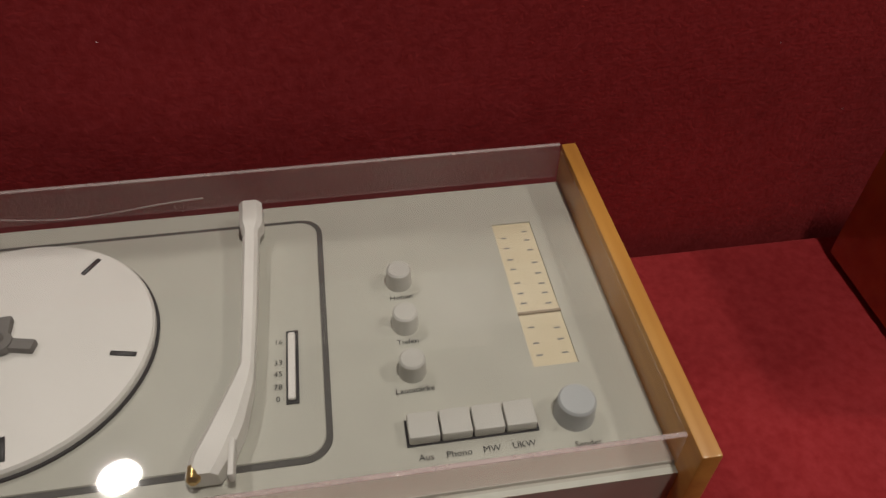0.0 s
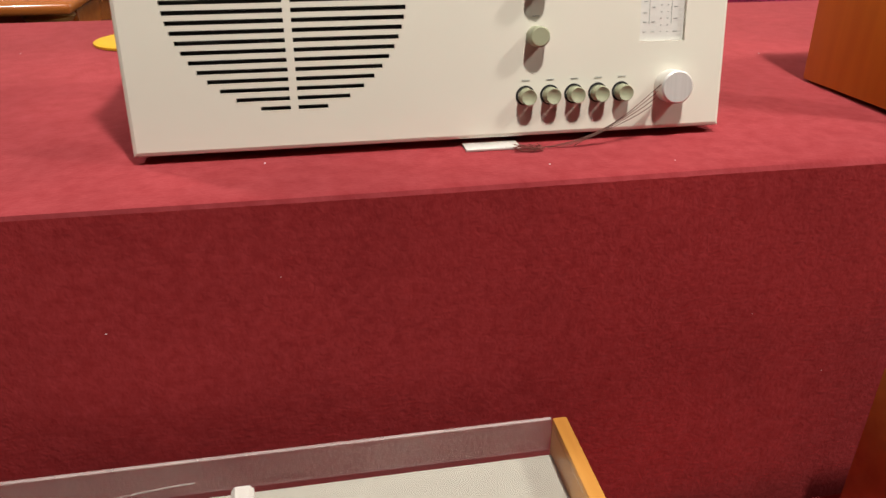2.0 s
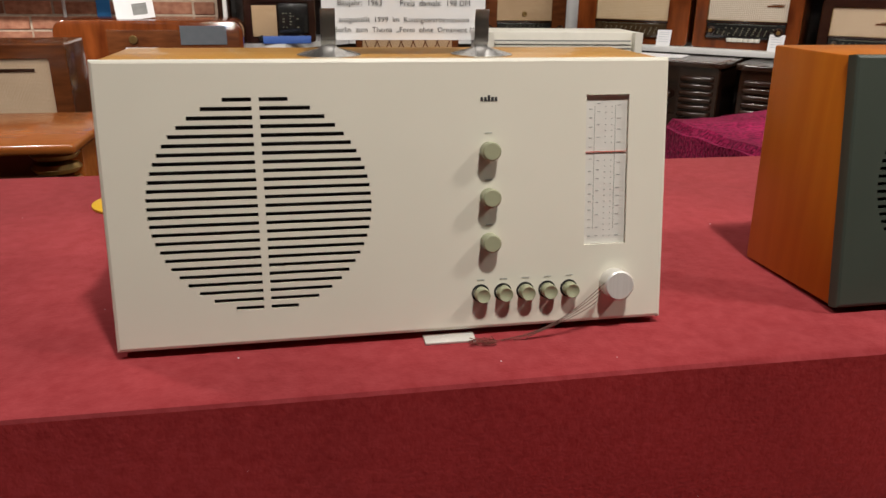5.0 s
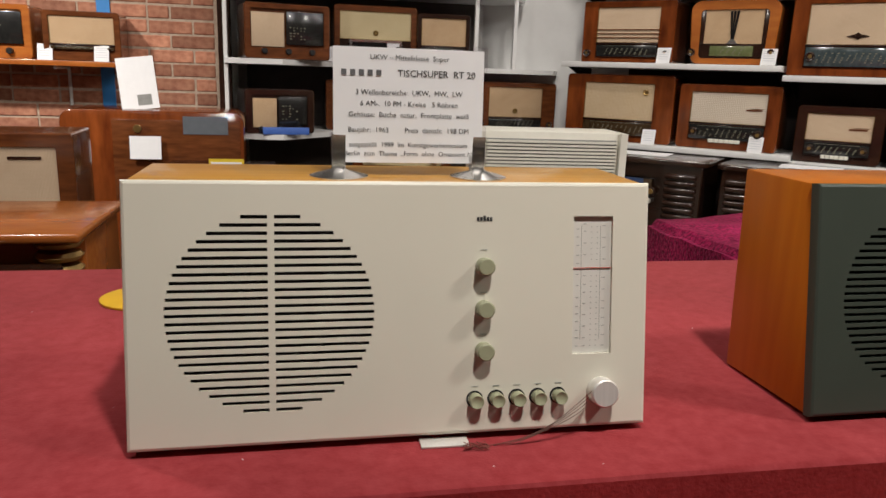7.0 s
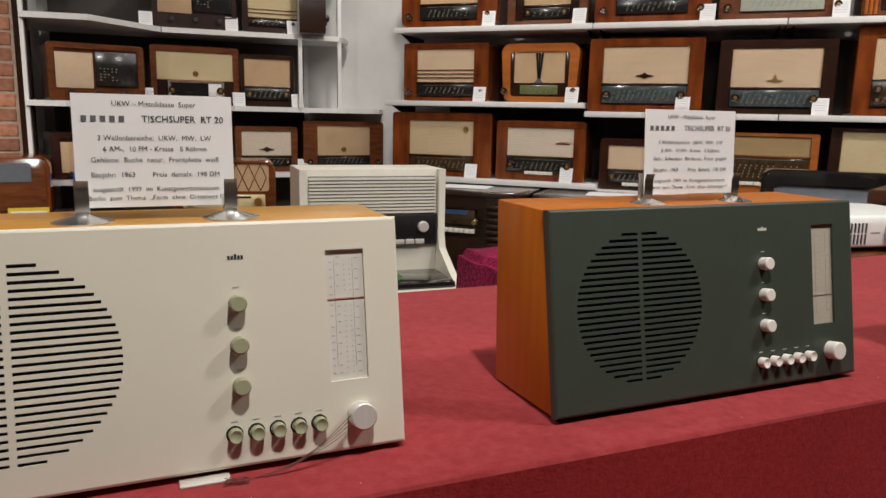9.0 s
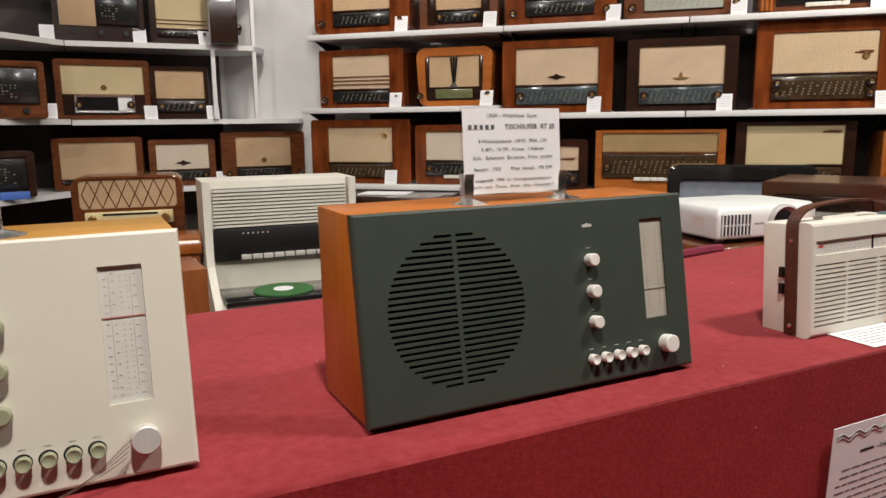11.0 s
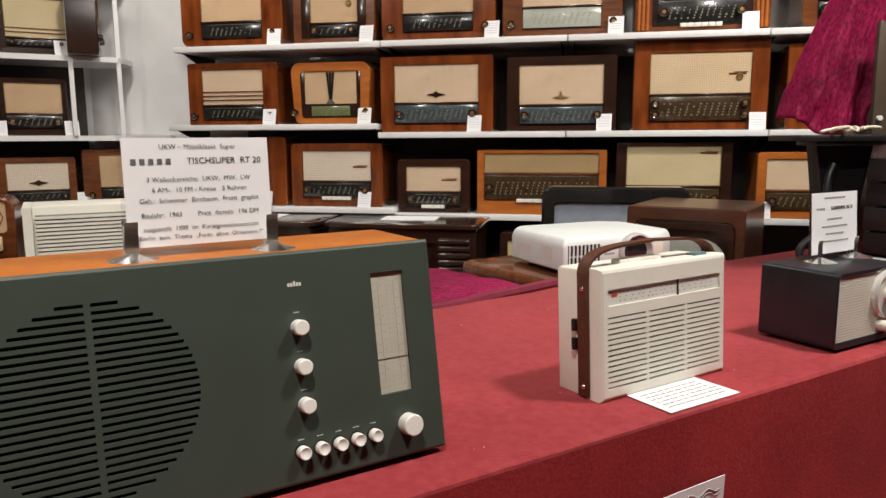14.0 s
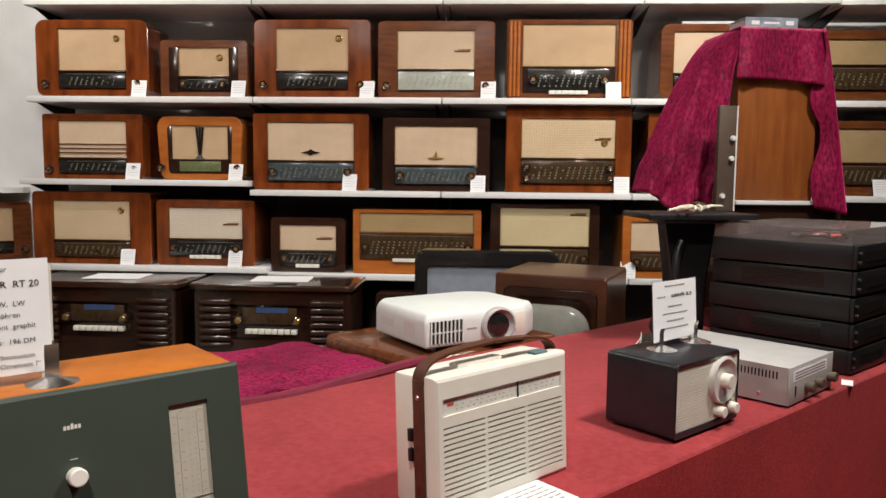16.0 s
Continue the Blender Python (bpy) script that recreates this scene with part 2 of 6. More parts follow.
DIALS = {
    "black": mat("black_dial_glass", (0.010, 0.010, 0.010), (0.022, 0.022, 0.020), 0.2, scale=(60, 60, 20), coat=0.5),
    "blue": mat("blue_black_dial_glass", (0.03, 0.045, 0.05), (0.07, 0.09, 0.095), 0.12, scale=(50, 50, 30), coat=0.6),
    "pale": mat("silvery_dial_glass", (0.34, 0.36, 0.30), (0.42, 0.44, 0.38), 0.1, scale=(40, 40, 40), coat=0.7),
    "brown": mat("brown_dial_glass", (0.032, 0.019, 0.009), (0.062, 0.037, 0.017), 0.18, scale=(60, 60, 25), coat=0.6),
    "green": mat("green_dial_glass", (0.10, 0.12, 0.05), (0.16, 0.18, 0.08), 0.15, coat=0.6),
}
DIALINK = mat("dial_ink", (0.20, 0.185, 0.13), (0.10, 0.092, 0.06), 0.5)
GILT = mat("dull_gilt", (0.34, 0.22, 0.075), (0.22, 0.13, 0.045), 0.35, 0.7)


# ---- building helpers ----
def box(bm, x0, x1, y0, y1, z0, z1, bevel=0.0, seg=2):
    made = bmesh.ops.create_cube(bm, size=1.0, matrix=Matrix.Translation(((x0 + x1) / 2, (y0 + y1) / 2, (z0 + z1) / 2)) @ Matrix.Diagonal((x1 - x0, y1 - y0, z1 - z0, 1)))
    if bevel:
        edges = list({e for v in made["verts"] for e in v.link_edges})
        bmesh.ops.bevel(bm, geom=edges, offset=bevel, segments=seg, profile=0.5, affect="EDGES")
    return bm


def boxed(x0, x1, y0, y1, z0, z1, bevel=0.0, seg=2):
    return box(bmesh.new(), x0, x1, y0, y1, z0, z1, bevel, seg)


def lathe(profile, m=Matrix(), seg=28, bm=None):
    """A turned body round its z axis from (radius, height) pairs."""
    bm = bm or bmesh.new()
    rings = []
    for r, z in profile:
        if r < 1e-6:
            rings.append([bm.verts.new(m @ Vector((0, 0, z)))])
        else:
            rings.append([bm.verts.new(m @ Vector((r * math.cos(2 * math.pi * i / seg), r * math.sin(2 * math.pi * i / seg), z))) for i in range(seg)])
    for p, q in zip(rings, rings[1:]):
        for i in range(seg):
            j = (i + 1) % seg
            f = [p[i % len(p)], p[j % len(p)], q[j % len(q)], q[i % len(q)]]
            f = list(dict.fromkeys(f))
            if len(f) > 2:
                bm.faces.new(f)
    return bm


OUT = pose(0, 0, 0, 90)  # z axis towards -y


def knob(x, z, r, depth, y=0.0, bevel=0.15, seg=28):
    """A turned knob on a front that faces -y."""
    b = r * bevel
    return lathe([(r, 0), (r, depth - b), (r - b, depth), (0, depth)], Matrix.Translation((x, y, z)) @ OUT, seg)


def rounded(w, h, r, n=6, x=0.0, z=0.0):
    pts = []
    for cx, cz, a0 in ((w / 2 - r, h / 2 - r, 0), (-w / 2 + r, h / 2 - r, 90), (-w / 2 + r, -h / 2 + r, 180), (w / 2 - r, -h / 2 + r, 270)):
        for i in range(n + 1):
            a = radians(a0 + 90 * i / n)
            pts.append((x + cx + r * math.cos(a), z + cz + r * math.sin(a)))
    return pts


def slab(points, y0, y1, bm=None, bevel=0.0):
    """An outline in x and z drawn out from y0 to y1, with a rounded front rim."""
    bm = bm or bmesh.new()
    cx, cz = sum(p[0] for p in points) / len(points), sum(p[1] for p in points) / len(points)

    def loop(y, inset=0.0):
        out = []
        for x, z in points:
            d = max(1e-6, math.hypot(x - cx, z - cz))
            k = 1 - inset / d
            out.append(bm.verts.new((cx + (x - cx) * k, y, cz + (z - cz) * k)))
        return out
    loops = [loop(y0, bevel), loop(y0 + bevel * 0.35, bevel * 0.35), loop(y0 + bevel)] if bevel else [loop(y0)]
    loops.append(loop(y1))
    for p, q in zip(loops, loops[1:]):
        for i in range(len(p)):
            j = (i + 1) % len(p)
            bm.faces.new((p[i], p[j], q[j], q[i]))
    bm.faces.new(loops[0][::-1]), bm.faces.new(loops[-1])
    return bm


def framed(outer, inner, depth, recess, bevel=0.006):
    """A cabinet body: outline outer, open front recess with outline inner (as many points)."""
    bm = bmesh.new()
    mk = lambda pts, y: [bm.verts.new((x, y, z)) for x, z in pts]
    cx, cz = sum(p[0] for p in outer) / len(outer), sum(p[1] for p in outer) / len(outer)
    small = [(cx + (x - cx) * (1 - bevel / max(0.02, math.hypot(x - cx, z - cz))), cz + (z - cz) * (1 - bevel / max(0.02, math.hypot(x - cx, z - cz)))) for x, z in outer]
    loops = [mk(outer, depth), mk(outer, bevel), mk(small, 0), mk(inner, 0.001), mk(inner, recess)]
    for p, q in zip(loops, loops[1:]):
        for i in range(len(p)):
            j = (i + 1) % len(p)
            bm.faces.new((p[i], q[i], q[j], p[j]))
    bm.faces.new(loops[0]), bm.faces.new(loops[-1][::-1])
    return bm


def pierced(w, h, holes, wall, rim=0.003, edge=0.012):
    """A sheet that faces -y with rectangular holes (x0, x1, z0, z1), hole walls and a rounded rim."""
    bm = bmesh.new()
    quad = lambda *c: bm.faces.new([bm.verts.new(p) for p in c])
    zs = sorted({rim, h - rim, *(z for q in holes for z in q[2:])})
    for a, b in zip(zs, zs[1:]):
        if b - a < 1e-6:
            continue
        mid, x = (a + b) / 2, rim
        for q in sorted(q for q in holes if q[2] < mid < q[3]):
            quad((x, 0, a), (q[0], 0, a), (q[0], 0, b), (x, 0, b))
            x = q[1]
        quad((x, 0, a), (w - rim, 0, a), (w - rim, 0, b), (x, 0, b))
    for x0, x1, z0, z1 in holes:
        quad((x0, 0, z0), (x0, 0, z1), (x0, wall, z1), (x0, wall, z0))
        quad((x1, 0, z0), (x1, wall, z0), (x1, wall, z1), (x1, 0, z1))
        quad((x0, 0, z0), (x0, wall, z0), (x1, wall, z0), (x1, 0, z0))
        quad((x0, 0, z1), (x1, 0, z1), (x1, wall, z1), (x0, wall, z1))
    ring = lambda i, y: [bm.verts.new(p) for p in ((i, y, i), (w - i, y, i), (w - i, y, h - i), (i, y, h - i))]
    loops = [ring(rim, 0), ring(rim * 0.3, rim * 0.3), ring(0, rim), ring(0, edge)]
    for p, q in zip(loops, loops[1:]):
        for i in range(4):
            j = (i + 1) % 4
            bm.faces.new((p[i], q[i], q[j], p[j]))
    return bm


def tube(points, r, seg=8, bm=None):
    """A round cord along points."""
    bm = bm or bmesh.new()
    rings = []
    for i, p in enumerate(points):
        p = Vector(p)
        d = (Vector(points[min(i + 1, len(points) - 1)]) - Vector(points[max(i - 1, 0)])).normalized()
        a = d.orthogonal().normalized()
        if rings:
            a = (rings[-1][1] - d * rings[-1][1].dot(d)).normalized()
        b = d.cross(a)
        rings.append(([bm.verts.new(p + r * (math.cos(2 * math.pi * k / seg) * a + math.sin(2 * math.pi * k / seg) * b)) for k in range(seg)], a))
    for (p, _), (q, _) in zip(rings, rings[1:]):
        for i in range(seg):
            bm.faces.new((p[i], p[(i + 1) % seg], q[(i + 1) % seg], q[i]))
    bm.faces.new(rings[0][0][::-1]), bm.faces.new(rings[-1][0])
    return bm


def curve(a, b, c, d, n=14):
    out = []
    for i in range(n + 1):
        t = i / n
        out.append(tuple((1 - t) ** 3 * p + 3 * t * (1 - t) ** 2 * q + 3 * t * t * (1 - t) * r + t ** 3 * s for p, q, r, s in zip(a, b, c, d)))
    return out


def part(name, bm, material, parent, label="", m=None, smooth=True):
    mesh = bpy.data.meshes.new(name)
    bmesh.ops.recalc_face_normals(bm, faces=bm.faces)
    bm.to_mesh(mesh)
    bm.free()
    mesh.materials.append(material)
    if smooth:
        mesh.shade_smooth()
        mesh.set_sharp_from_angle(angle=radians(32))
    ob = new(name, mesh)
    ob.parent = parent
    if m is not None:
        ob.matrix_basis = m
    if label:
        ob["label"] = label
    return ob


def thing(name, m, label, category, group=""):
    ob = new(name)
    ob.empty_display_size = 0.05
    ob.matrix_basis = m
    return tagged(ob, label, category, group)


def structure(name, bm, material, label, category, parent=None):
    ob = part(name, bm, material, parent, smooth=False)
    return tagged(ob, label, category, kind="structure")


def words(name, text, size, material, parent, m, align="CENTER", label="", width=0.0, squeeze=1.0):
    """Writing on the xy plane of m, as a mesh."""
    data = bpy.data.curves.new(name, "FONT")
    data.body, data.size, data.align_x, data.align_y = text, size, align, "CENTER"
    data.offset = width
    data.resolution_u = 2
    tmp = bpy.data.objects.new(name, data)
    scene.collection.objects.link(tmp)
    bpy.context.view_layer.update()
    mesh = bpy.data.meshes.new_from_object(tmp.evaluated_get(bpy.context.evaluated_depsgraph_get()))
    bpy.data.objects.remove(tmp)
    mesh.materials.clear()
    mesh.materials.append(material)
    ob = new(name, mesh)
    ob.parent = parent
    ob.matrix_basis = m @ Matrix.Diagonal((squeeze, 1, 1, 1))
    if label:
        ob["label"] = label
    return ob


def bars(rects, y=0.0, thick=0.0006):
    """Small raised bars (x0, x1, z0, z1) on a front that faces -y."""
    bm = bmesh.new()
    for x0, x1, z0, z1 in rects:
        box(bm, x0, x1, y - thick, y, z0, z1)
    return bm


UP = pose(0, 0, 0, 90)  # writing stands upright, facing -y


# ---- the room ----
SHELF = pose(2.541, 2.764, 0, 0, 0, -43.7)  # x along the long shelves, y into the wall
structure("floor", boxed(-4.5, 6.5, -4.0, 6.5, -0.1, 0.0), FLOORM, "dark brown wooden floor of the exhibition room", "floor")
structure("ceiling", boxed(-4.5, 6.5, -4.0, 6.5, 3.12, 3.25), CEILM, "plain dark-painted ceiling of the exhibition room", "ceiling")
# three unseen walls close the room; their dark colour cuts bounced light
structure("wall_south", boxed(-4.5, 6.5, -4.12, -4.0, 0, 3.12), WALLD, "unseen closing wall, kept dark brown to cut bounced light", "wall")
structure("wall_west", boxed(-4.62, -4.5, -4.0, 6.5, 0, 3.12), WALLD, "unseen closing wall, kept dark brown to cut bounced light", "wall")
structure("wall_east", boxed(6.5, 6.62, -4.0, 6.5, 0, 3.12), WALLD, "unseen closing wall, kept dark brown to cut bounced light", "wall")
structure("wall_corner", boxed(-0.3, 2.4, 4.5, 4.62, 0, 3.12), WALLW, "white plaster wall beside the shelves", "wall")
wall = structure("wall_shelves", boxed(-2.1, 4.9, 0.46, 0.58, 0, 3.12), WALLW, "white plaster wall behind the long shelves", "wall")
wall.matrix_basis = SHELF
back = structure("backboard", boxed(-0.95, 4.2, 0.43, 0.457, 0.0, 1.66), BACKDARK, "dark brown backboard behind the shelved radios", "backboard")
back.matrix_basis = SHELF
structure("backboard_left", boxed(-0.2, 1.35, 4.45, 4.497, 0.0, 2.6), BACKDARK, "dark backboard behind the corner shelves", "backboard")
brickwall = structure("wall_brick", boxed(-4.5, -0.31, 3.93, 4.2, 0, 3.12), MORTAR, "old red brick wall with pale mortar joints", "wall")
structure("wall_north", boxed(-4.5, 6.5, 6.5, 6.62, 0, 3.12), WALLW, "plain white plaster wall", "wall")

# ---- draped tables ----
def draped(name, x0, x1, y0, y1, z0, z1, label, top, r=0.0038, skew=0.0):
    bm = bmesh.new()
    nx = 60
    prof = [(y1, z0), (y1, z1 - r), (y1 - r, z1), (y0 + 0.25, z1 + 0.0005), (y0 + r * 1.4, z1), (y0 + r * 0.4, z1 - r * 0.4), (y0, z1 - r * 1.4), (y0 - 0.001, z1 - 0.12), (y0 + 0.002, z1 - 0.25), (y0, z0)]
    rows = []
    for i in range(nx + 1):
        x = x0 + (x1 - x0) * i / nx
        row = []
        for k, (y, z) in enumerate(prof):
            w = 0.0022 * noise.noise((x * 3.1, k * 0.7, 1.3)) + 0.003 * noise.noise((x * 0.9, k * 0.3, 4.0))
            row.append(bm.verts.new((x, y + (w if k > 4 else 0) + (skew * x if k > 3 else 0), z + (w * 0.3 if 3 <= k <= 5 else 0))))
        rows.append(row)
    bm2 = bmesh.new()
    for p, q in zip(rows, rows[1:]):
        for k in range(len(prof) - 1):
            f = (p[k], q[k], q[k + 1], p[k + 1])
            if k < 6:
                bm.faces.new(f)
            else:
                bm2.faces.new([bm2.verts.new(v.co) for v in f])
    bmesh.ops.remove_doubles(bm2, verts=bm2.verts, dist=0.0001)
    bmesh.ops.delete(bm, geom=[v for v in bm.verts if not v.link_faces], context="VERTS")
    base = thing(name, Matrix(), label, "table")
    part("top_cloth", bm, top, base, "red velour drawn flat over the top")
    part("front_drape", bm2, VELOUR, base, "dark red velour falling to the floor")
    part("table_frame", boxed(x0 + 0.02, x1 - 0.02, y0 + 0.04, y1 - 0.02, z0, z1 - 0.01), WOODS["dark"], base)
    return base


draped("display_table", -1.9, 3.6, -0.080, 0.685, 0.0, TABLE, "long display table draped in red velour, sheen coloured into its top", SHEENTOP, skew=-0.003)
draped("low_step", -1.9, 3.6, -0.75, -0.1, 0.0, LOW, "low display step draped in red velour before the table", VELOUR)

# ---- table radio with round slotted speaker field ----
LEAN_BACK = pose(0, 0, 0, -9.6)
PW, PH = 0.5, 0.2485


def slotted_radio(m, label, face, wood, knobs, button, dial, tune, ink, group, station=0.1625, tune_r=0.0142):
    t = thing("table_radio", m, label, "radio", group)
    bm = bmesh.new()
    s, c = math.sin(radians(9.6)), math.cos(radians(9.6))
    top = PH * c
    side = [(0.010, -0.002), (0.166, -0.005), (0.176, top - 0.002), (PH * s + 0.010, top - 0.002)]
    rows = [[bm.verts.new((x, y, z)) for y, z in side] for x in (0.002, PW - 0.002)]
    for i in range(4):
        j = (i + 1) % 4
        bm.faces.new((rows[0][i], rows[0][j], rows[1][j], rows[1][i]))
    bm.faces.new(rows[0]), bm.faces.new(rows[1][::-1])
    bmesh.ops.bevel(bm, geom=list(bm.edges), offset=0.0025, segments=2, profile=0.5, affect="EDGES")
    part("cabinet", bm, wood, t, "polished wooden cabinet")
    holes = [(0.4205, 0.4615, 0.0755, 0.2150)]
    cx, cz, R = 0.129, 0.1245, 0.0945
    for i in range(25):
        z = cz + (i - 12) * 0.00755
        half = math.sqrt(max(0, R * R - (z - cz) ** 2))
        if half > 0.012:
            holes += [(cx - half, cx - 0.003, z - 0.0017, z + 0.0017), (cx + 0.003, cx + half, z - 0.0017, z + 0.0017)]
    front = part("front_panel", pierced(PW, PH, holes, 0.004, 0.0035, 0.012), face, t, "lacquered metal front plate", LEAN_BACK)
    part("speaker_backing", boxed(cx - R - 0.006, cx + R + 0.006, 0.0045, 0.006, cz - R - 0.005, cz + R + 0.005), DARK, front)
    part("dial", boxed(0.4207, 0.4613, 0.0034, 0.0050, 0.0757, 0.2148), dial, front, "pale tuning scale")
    r = random.Random(4)
    marks = []
    for col, wd in ((0.426, 0.004), (0.4335, 0.004), (0.4405, 0.0016), (0.4465, 0.0016), (0.4535, 0.005)):
        z = 0.083
        while z < 0.209:
            if abs(z - station) > 0.004:
                marks.append((col - wd * 0.36, col + wd * 0.36, z, z + 0.00065))
            z += r.uniform(0.007, 0.0125) if wd > 0.002 else 0.0055
    for col in (0.4297, 0.4497):
        marks.append((col, col + 0.0003, 0.09, 0.205))
    part("scale_marks", bars(marks, 0.0034, 0.0003), ink[1], front)
    part("pointer", boxed(0.421, 0.461, 0.0022, 0.0028, station, station + 0.0007), ink[2], front, "thin tuning pointer")
    for z in (0.1665, 0.1247, 0.0832):
        part("control_knob", knob(0.3295, z, 0.0085, 0.0135), knobs, front)
        part("knob_caption", bars([(0.3262 + 0.0013 * j, 0.3271 + 0.0013 * j, z + 0.0157, z + 0.0165) for j in range(5)]), ink[0], front)
    for i in range(5):
        x = 0.3215 + i * 0.0213
        part("button_socket", lathe([(0.0085, 0.0), (0.0083, 0.0007), (0.0069, 0.0008)], Matrix.Translation((x - 0.0006, 0, 0.0346)) @ OUT, 24), DARK, front, "dark gap round the button")
        part("push_button", lathe([(0.0070, 0), (0.0069, 0.0098), (0.0063, 0.0108), (0.0056, 0.0106), (0.0042, 0.0097), (0, 0.0092)], Matrix.Translation((x, 0, 0.034)) @ OUT, 24), button, front)
        part("button_caption", bars([(x - 0.0036 + 0.0014 * j, x - 0.0026 + 0.0014 * j, 0.0470, 0.0478) for j in range(5)]), ink[0], front)
    part("tuning_knob", knob(0.4505, 0.0375, tune_r, 0.0165, bevel=0.1, seg=40), tune, front, "large round tuning knob")
    part("maker_badge", bars([(0.3222 + 0.0032 * j, 0.3246 + 0.0032 * j, 0.2106, 0.2158 if j == 2 else 0.2143) for j in range(5)], 0, 0.0005), ink[3], front)
    for x in (0.03, PW - 0.05):
        for y in (0.02, 0.145):
            part("rubber_foot", boxed(x, x + 0.02, y, y + 0.016, -0.008, -0.003, 0.001), BLACKP, t)
    return t


Z0 = TABLE + 0.008
white = slotted_radio(pose(-0.004, 0, Z0) @ Matrix.Diagonal((1.012, 1.0, 1.0, 1)), "cream-fronted table radio with beech cabinet and olive knobs", CREAM, BEECH, OLIVE, OLIVE, SCALE, ALU, (PALEINK, PALEINK, REDINK, INK), "slotted table radios")
green = slotted_radio(pose(0.6885, -0.010, Z0) @ Matrix.Diagonal((1.01, 1.0, 1.01, 1)), "graphite-green table radio with pearwood cabinet and white knobs", GRAPHITE, PEAR, WHITEP, WHITEP, DIMSCALE, WHITEP, (SCALE, FAINTINK, FAINTINK, SCALE), "slotted table radios", 0.116, 0.0124)


def stand_sign(m, lines, w, h, gap, label, group):
    """A sheet in clear acrylic, held by two sprung clips on round chrome feet."""
    t = thing("sign_holder", m, label, "sign", group)
    lean = pose(0, 0, 0.012, -4)
    sheet = part("acrylic_sleeve", boxed(-w / 2 - 0.004, w / 2 + 0.004, 0.0012, 0.0022, 0, h + 0.004), ACRYL, t, "clear acrylic sleeve", lean)
    sheet.visible_shadow = False
    card = part("card", boxed(-w / 2, w / 2, 0.0, 0.0008, 0.001, h), PAPER, t, "white printed card", lean)
    for text, z, size, x, wide in lines:
        if text:
            words("printed_line", text, size, INK, card, Matrix.Translation((x, -0.0006, z)) @ UP, width=wide)
        else:
            if size == 0.041:
                rects = [(x + 0.0086 * j, x + 0.0086 * j + 0.0050, z - 0.0029, z + 0.0029) for j in range(5)]
            else:
                n = max(3, round(size / 0.011))
                rects = [(x + size * j / n, x + size * (j + 0.8) / n, z - 0.0013, z + 0.0013) for j in range(n)]
            part("barred_word", bars(rects, -0.0002, 0.0004), DARKINK if size == 0.041 else GREYINK, card)
    for x in (-gap / 2, gap / 2):
        part("foot_disc", lathe([(0, 0), (0.029, 0), (0.029, 0.0012), (0.021, 0.0035), (0.010, 0.0065), (0.006, 0.0085), (0, 0.009)], Matrix.Translation((x, -0.008, 0)), 36), CHROME, t, "round chrome foot")
        for y, s in ((-0.006, -1), (0.006, 1)):
            bm = bmesh.new()
            pts = [(y, 0.004), (y + s * 0.001, 0.02), (y + s * 0.0005, 0.032), (y + s * 0.003, 0.041)]
            rows = [[bm.verts.new((x + k * 0.0066, q, z)) for k in (-1, 1)] + [bm.verts.new((x + k * 0.0066, q + 0.0009, z)) for k in (1, -1)] for q, z in pts]
            for p, q in zip(rows, rows[1:]):
                for i in range(4):
                    bm.faces.new((p[i], p[(i + 1) % 4], q[(i + 1) % 4], q[i]))
            bm.faces.new(rows[0]), bm.faces.new(rows[-1])
            part("clip", bm, CHROME, t, "sprung chrome clip")
    return t


def sign_lines(body, year):
    return [("UKW \u2013 Mittelklasse  Super", 0.1045, 0.0072, 0, 0), ("", 0.0895, 0.041, -0.068, 0), ("TISCHSUPER  RT 20", 0.0895, 0.0093, 0.0275, 0.00005),
            ("3 Wellenbereiche:  UKW,  MW,  LW", 0.0705, 0.0071, 0, 0), ("6 AM-,  10 FM - Kreise   5 R\u00f6hren", 0.0595, 0.0071, 0, 0),
            (body, 0.0485, 0.0071, 0, 0), (year, 0.0335, 0.0071, 0, 0),
            ("ausgestellt  1999  im  Kunstgewerbemuseum", 0.019, 0.0067, 0, 0), ("Berlin  zum  Thema  \u201eForm  ohne  Ornament ?\u201c", 0.010, 0.0067, 0, 0)]


TOPZ = Z0 + PH * math.cos(radians(9.6)) - 0.002
stand_sign(pose(0.2625, 0.095, TOPZ), sign_lines("Geh\u00e4use:  Buche  natur,  Frontplatte  wei\u00df", "Baujahr:  1963        Preis  damals:  198 DM"), 0.152, 0.114, 0.142, "printed card in acrylic on two chrome feet atop the cream radio", "radio signs")
stand_sign(pose(0.944, 0.084, TOPZ, 0, 0, -1), sign_lines("Geh.:  Schweizer  Birnbaum,  Front  graphit", "Baujahr:  1963        Preis  damals:  196 DM"), 0.152, 0.114, 0.147, "printed card in acrylic on two chrome feet atop the green radio", "radio signs")

# loose thread from the tuning knob and the strip under the cream radio
t = thing("loose_thread", pose(0, 0, TABLE), "fine brown threads hanging from a knob onto the cloth", "thread")
for k in range(4):
    a = (0.438 - 0.002 * k, -0.006, 0.05 - 0.006 * k)
    part("strand", tube(curve(a, (0.41, -0.012 - 0.002 * k, 0.03 - 0.003 * k), (0.39 - 0.01 * k, -0.016, 0.006), (0.325 + 0.012 * k, -0.014, 0.0012), 12), 0.00035, 5), mat("brown_thread", (0.16, 0.07, 0.05), (0.1, 0.05, 0.04), 0.9), t)
r = random.Random(2)
knot = [(0.318 + 0.012 * math.sin(i * 0.9) + r.uniform(-0.003, 0.003), -0.017 + 0.006 * math.cos(i * 1.3), 0.0015 + r.uniform(0, 0.004)) for i in range(40)]
